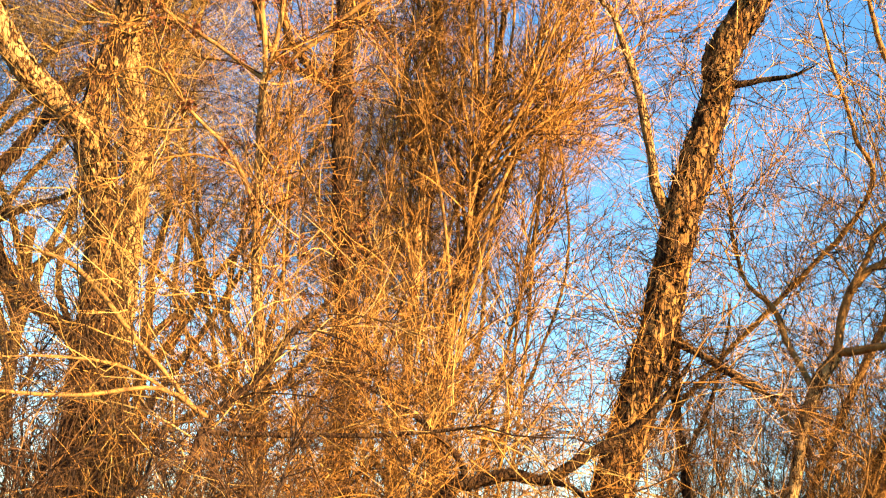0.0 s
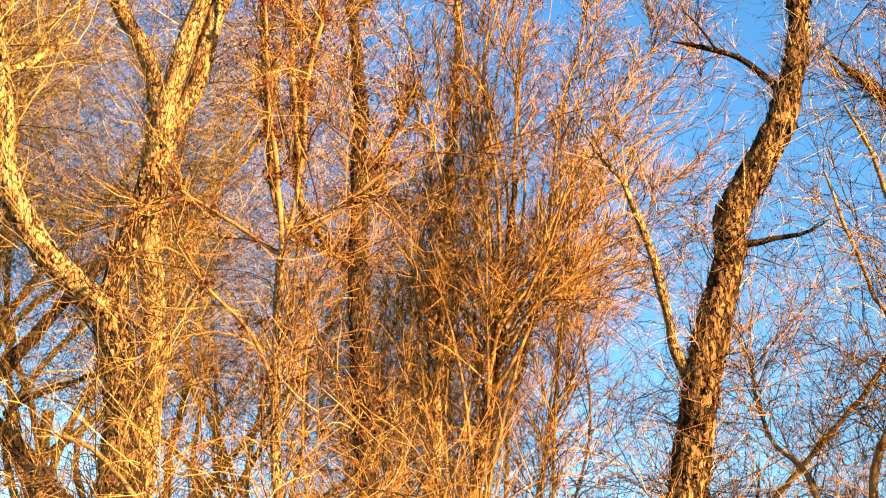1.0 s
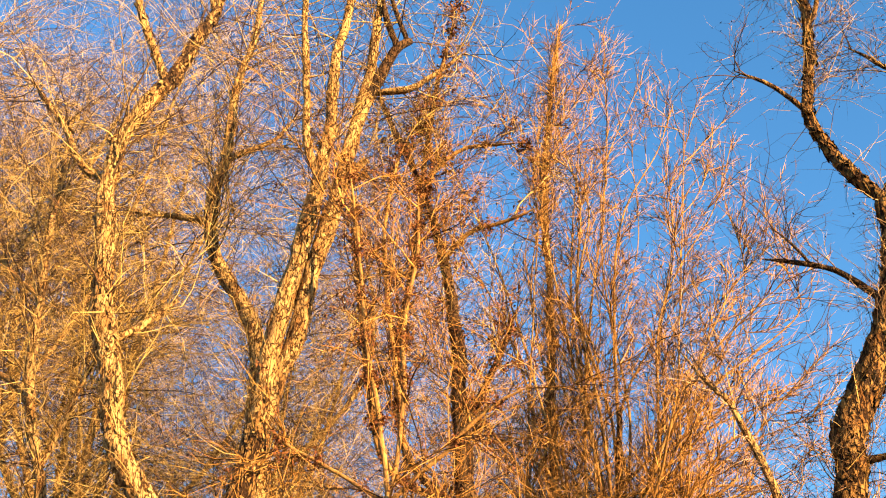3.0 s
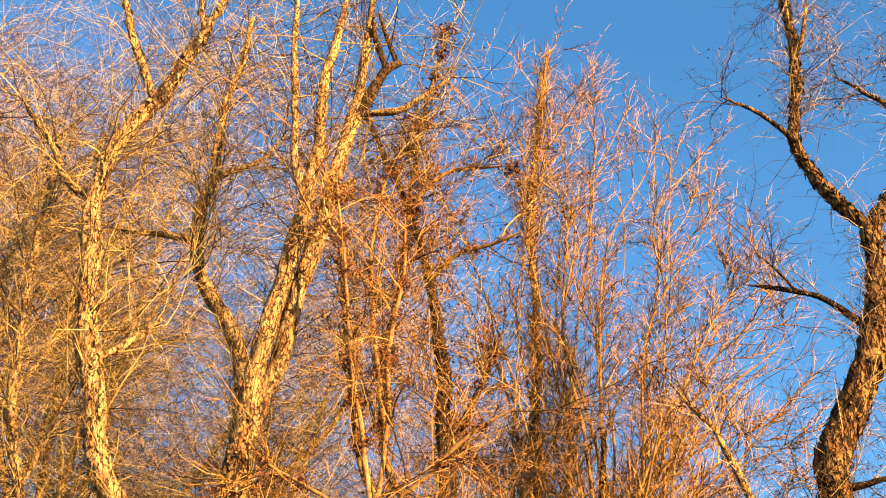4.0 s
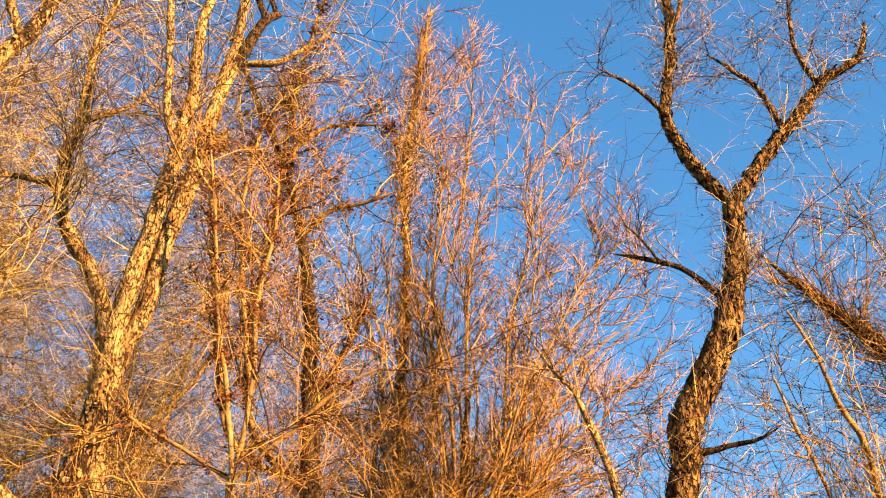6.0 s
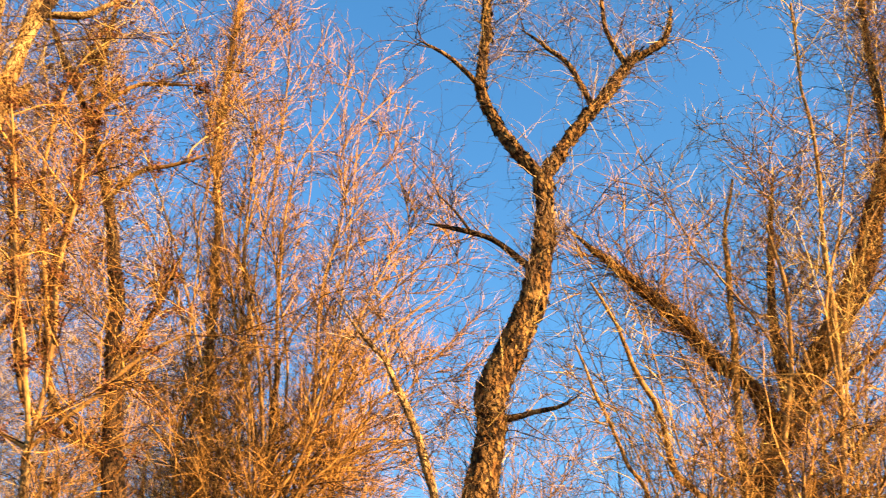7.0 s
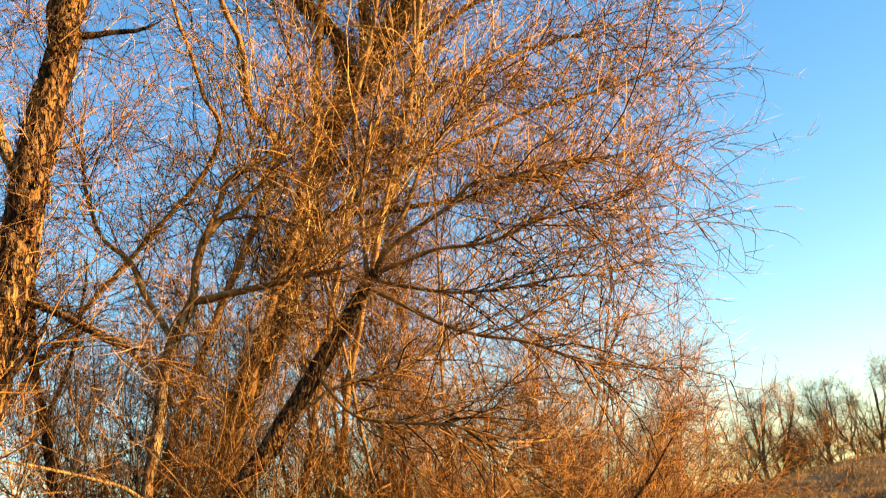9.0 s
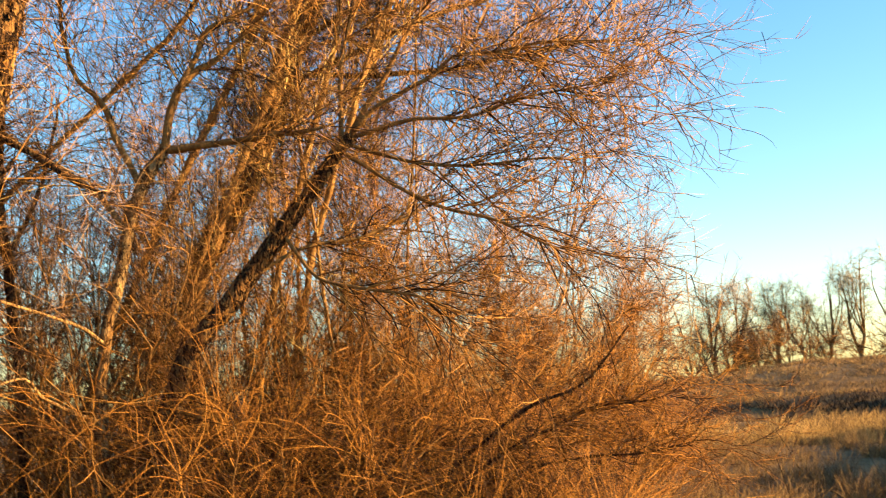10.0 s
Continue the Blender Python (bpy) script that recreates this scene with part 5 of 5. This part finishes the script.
def far_tree(seed, azimuth, far, stems, mat):
    """A tree on the far bank: stems (sideways at the foot, half-way and at the top, height) with limbs, and a soft round crown of fine twigs."""
    rng = np.random.default_rng(seed)
    tree = Tree("far_tree", "bare tree with bowed stems and soft crown on far bank", BARK, "tree", "trees on the far bank")
    x, y = math.sin(radians(azimuth)) * far, math.cos(radians(azimuth)) * far
    z = height(x, y)
    for foot, middle, top, h in stems:
        r = 0.022 * h * rng.uniform(0.75, 1.1)
        deep = rng.normal() * 0.07 * h
        line = []
        for u in (-0.03, 0.08, 0.25, 0.45, 0.65, 0.85, 1.0):
            b_ = float(np.interp(u, (0, 0.45, 1), (foot, middle, top))) + 0.07 * rng.normal() * (u > 0)
            line.append((x + 0.72 * b_ + deep * u * 0.7, y - 0.69 * b_ + deep * u * 0.7, z + h * u, r * (1.12 - u)))
        branch(tree, "trunk", line, False)
        for i in range(7):
            px, py, pz, pr = line[int(rng.integers(2, 6))]
            w, d = rng.normal(size=2) * 0.13 * h
            end = pz + (z + h * 1.02 - pz) * rng.uniform(0.55, 1.0)
            branch(tree, "limb", [(px, py, pz, pr * 0.6), (px + w * 0.6, py + d * 0.6, pz + (end - pz) * 0.3, pr * 0.42),
                                  (px + w * 1.05, py + d * 1.05, pz + (end - pz) * 0.68, pr * 0.28), (px + w, py + d, end, 0.014)], False)
    k = sum(stem[3] for stem in stems) / 6
    crown(tree, seed, (int(60 * k), int(620 * k), int(2000 * k)), ((0.4, 1.3), (0.25, 0.75), (0.15, 0.45)), mat, (-0.1, 0.15), lo=0.25,
          thick=(0.012, 0.0065, 0.0046), angle=(18, 62), detail=(4, 3, 2), wander=0.3)


for n, (azimuth, far, stems, mat) in enumerate((
        (40.3, 88, ((0, -0.3, -0.8, 3.4), (0.2, 0.4, 0.9, 2.9)), TWIG_PINK),
        (41.3, 85, ((0, 0, -0.15, 6.7), (-0.1, -1.1, -2.6, 4.0), (-0.2, -0.8, -1.5, 3.4), (0.1, 0.3, 0.6, 6.0)), TWIG_PINK),
        (42.13, 86, ((0, 0.6, 0.9, 6.6), (0.3, 0.7, 1.8, 5.9), (-0.1, -0.4, -0.3, 5.2)), TWIG_PINK),
        (43.4, 88, ((0, -0.3, 0.2, 3.6), (0.2, 0.7, 0.9, 3.0)), TWIG_GOLD),
        (44.32, 84, ((0, 0.1, -0.5, 5.7), (0.05, 0.15, 0.55, 5.8), (-0.05, -0.8, -2.1, 4.2)), TWIG_GOLD),
        (45.68, 84, ((0, -1.1, -1.5, 5.7), (0.1, 0.1, -0.3, 5.2)), TWIG_GOLD),
        (46.6, 86, ((0, 0.4, 0.2, 5.9), (-0.1, -0.7, -0.9, 4.6)), TWIG_GOLD),
        (48.0, 85, ((0, 0.2, 0.4, 7.6), (0, -0.6, -1.0, 6.4)), TWIG_GOLD),
        (49.9, 86, ((0, -0.2, 0.3, 7.0), (0.1, 0.8, 1.4, 5.8)), TWIG_GOLD),
        (52.2, 88, ((0, 0.3, 0.2, 6.8), (0, -0.7, -1.2, 5.6)), TWIG_GOLD))):
    far_tree(330 + n, azimuth, far, stems, mat)
thicket(345, 42.8, 84, 2.6, 0.9, (110, 900, 3000), TWIG_OCHRE, "rounded rust-orange bush below the far trees", 2.6, 12, 0.02, 1.4)
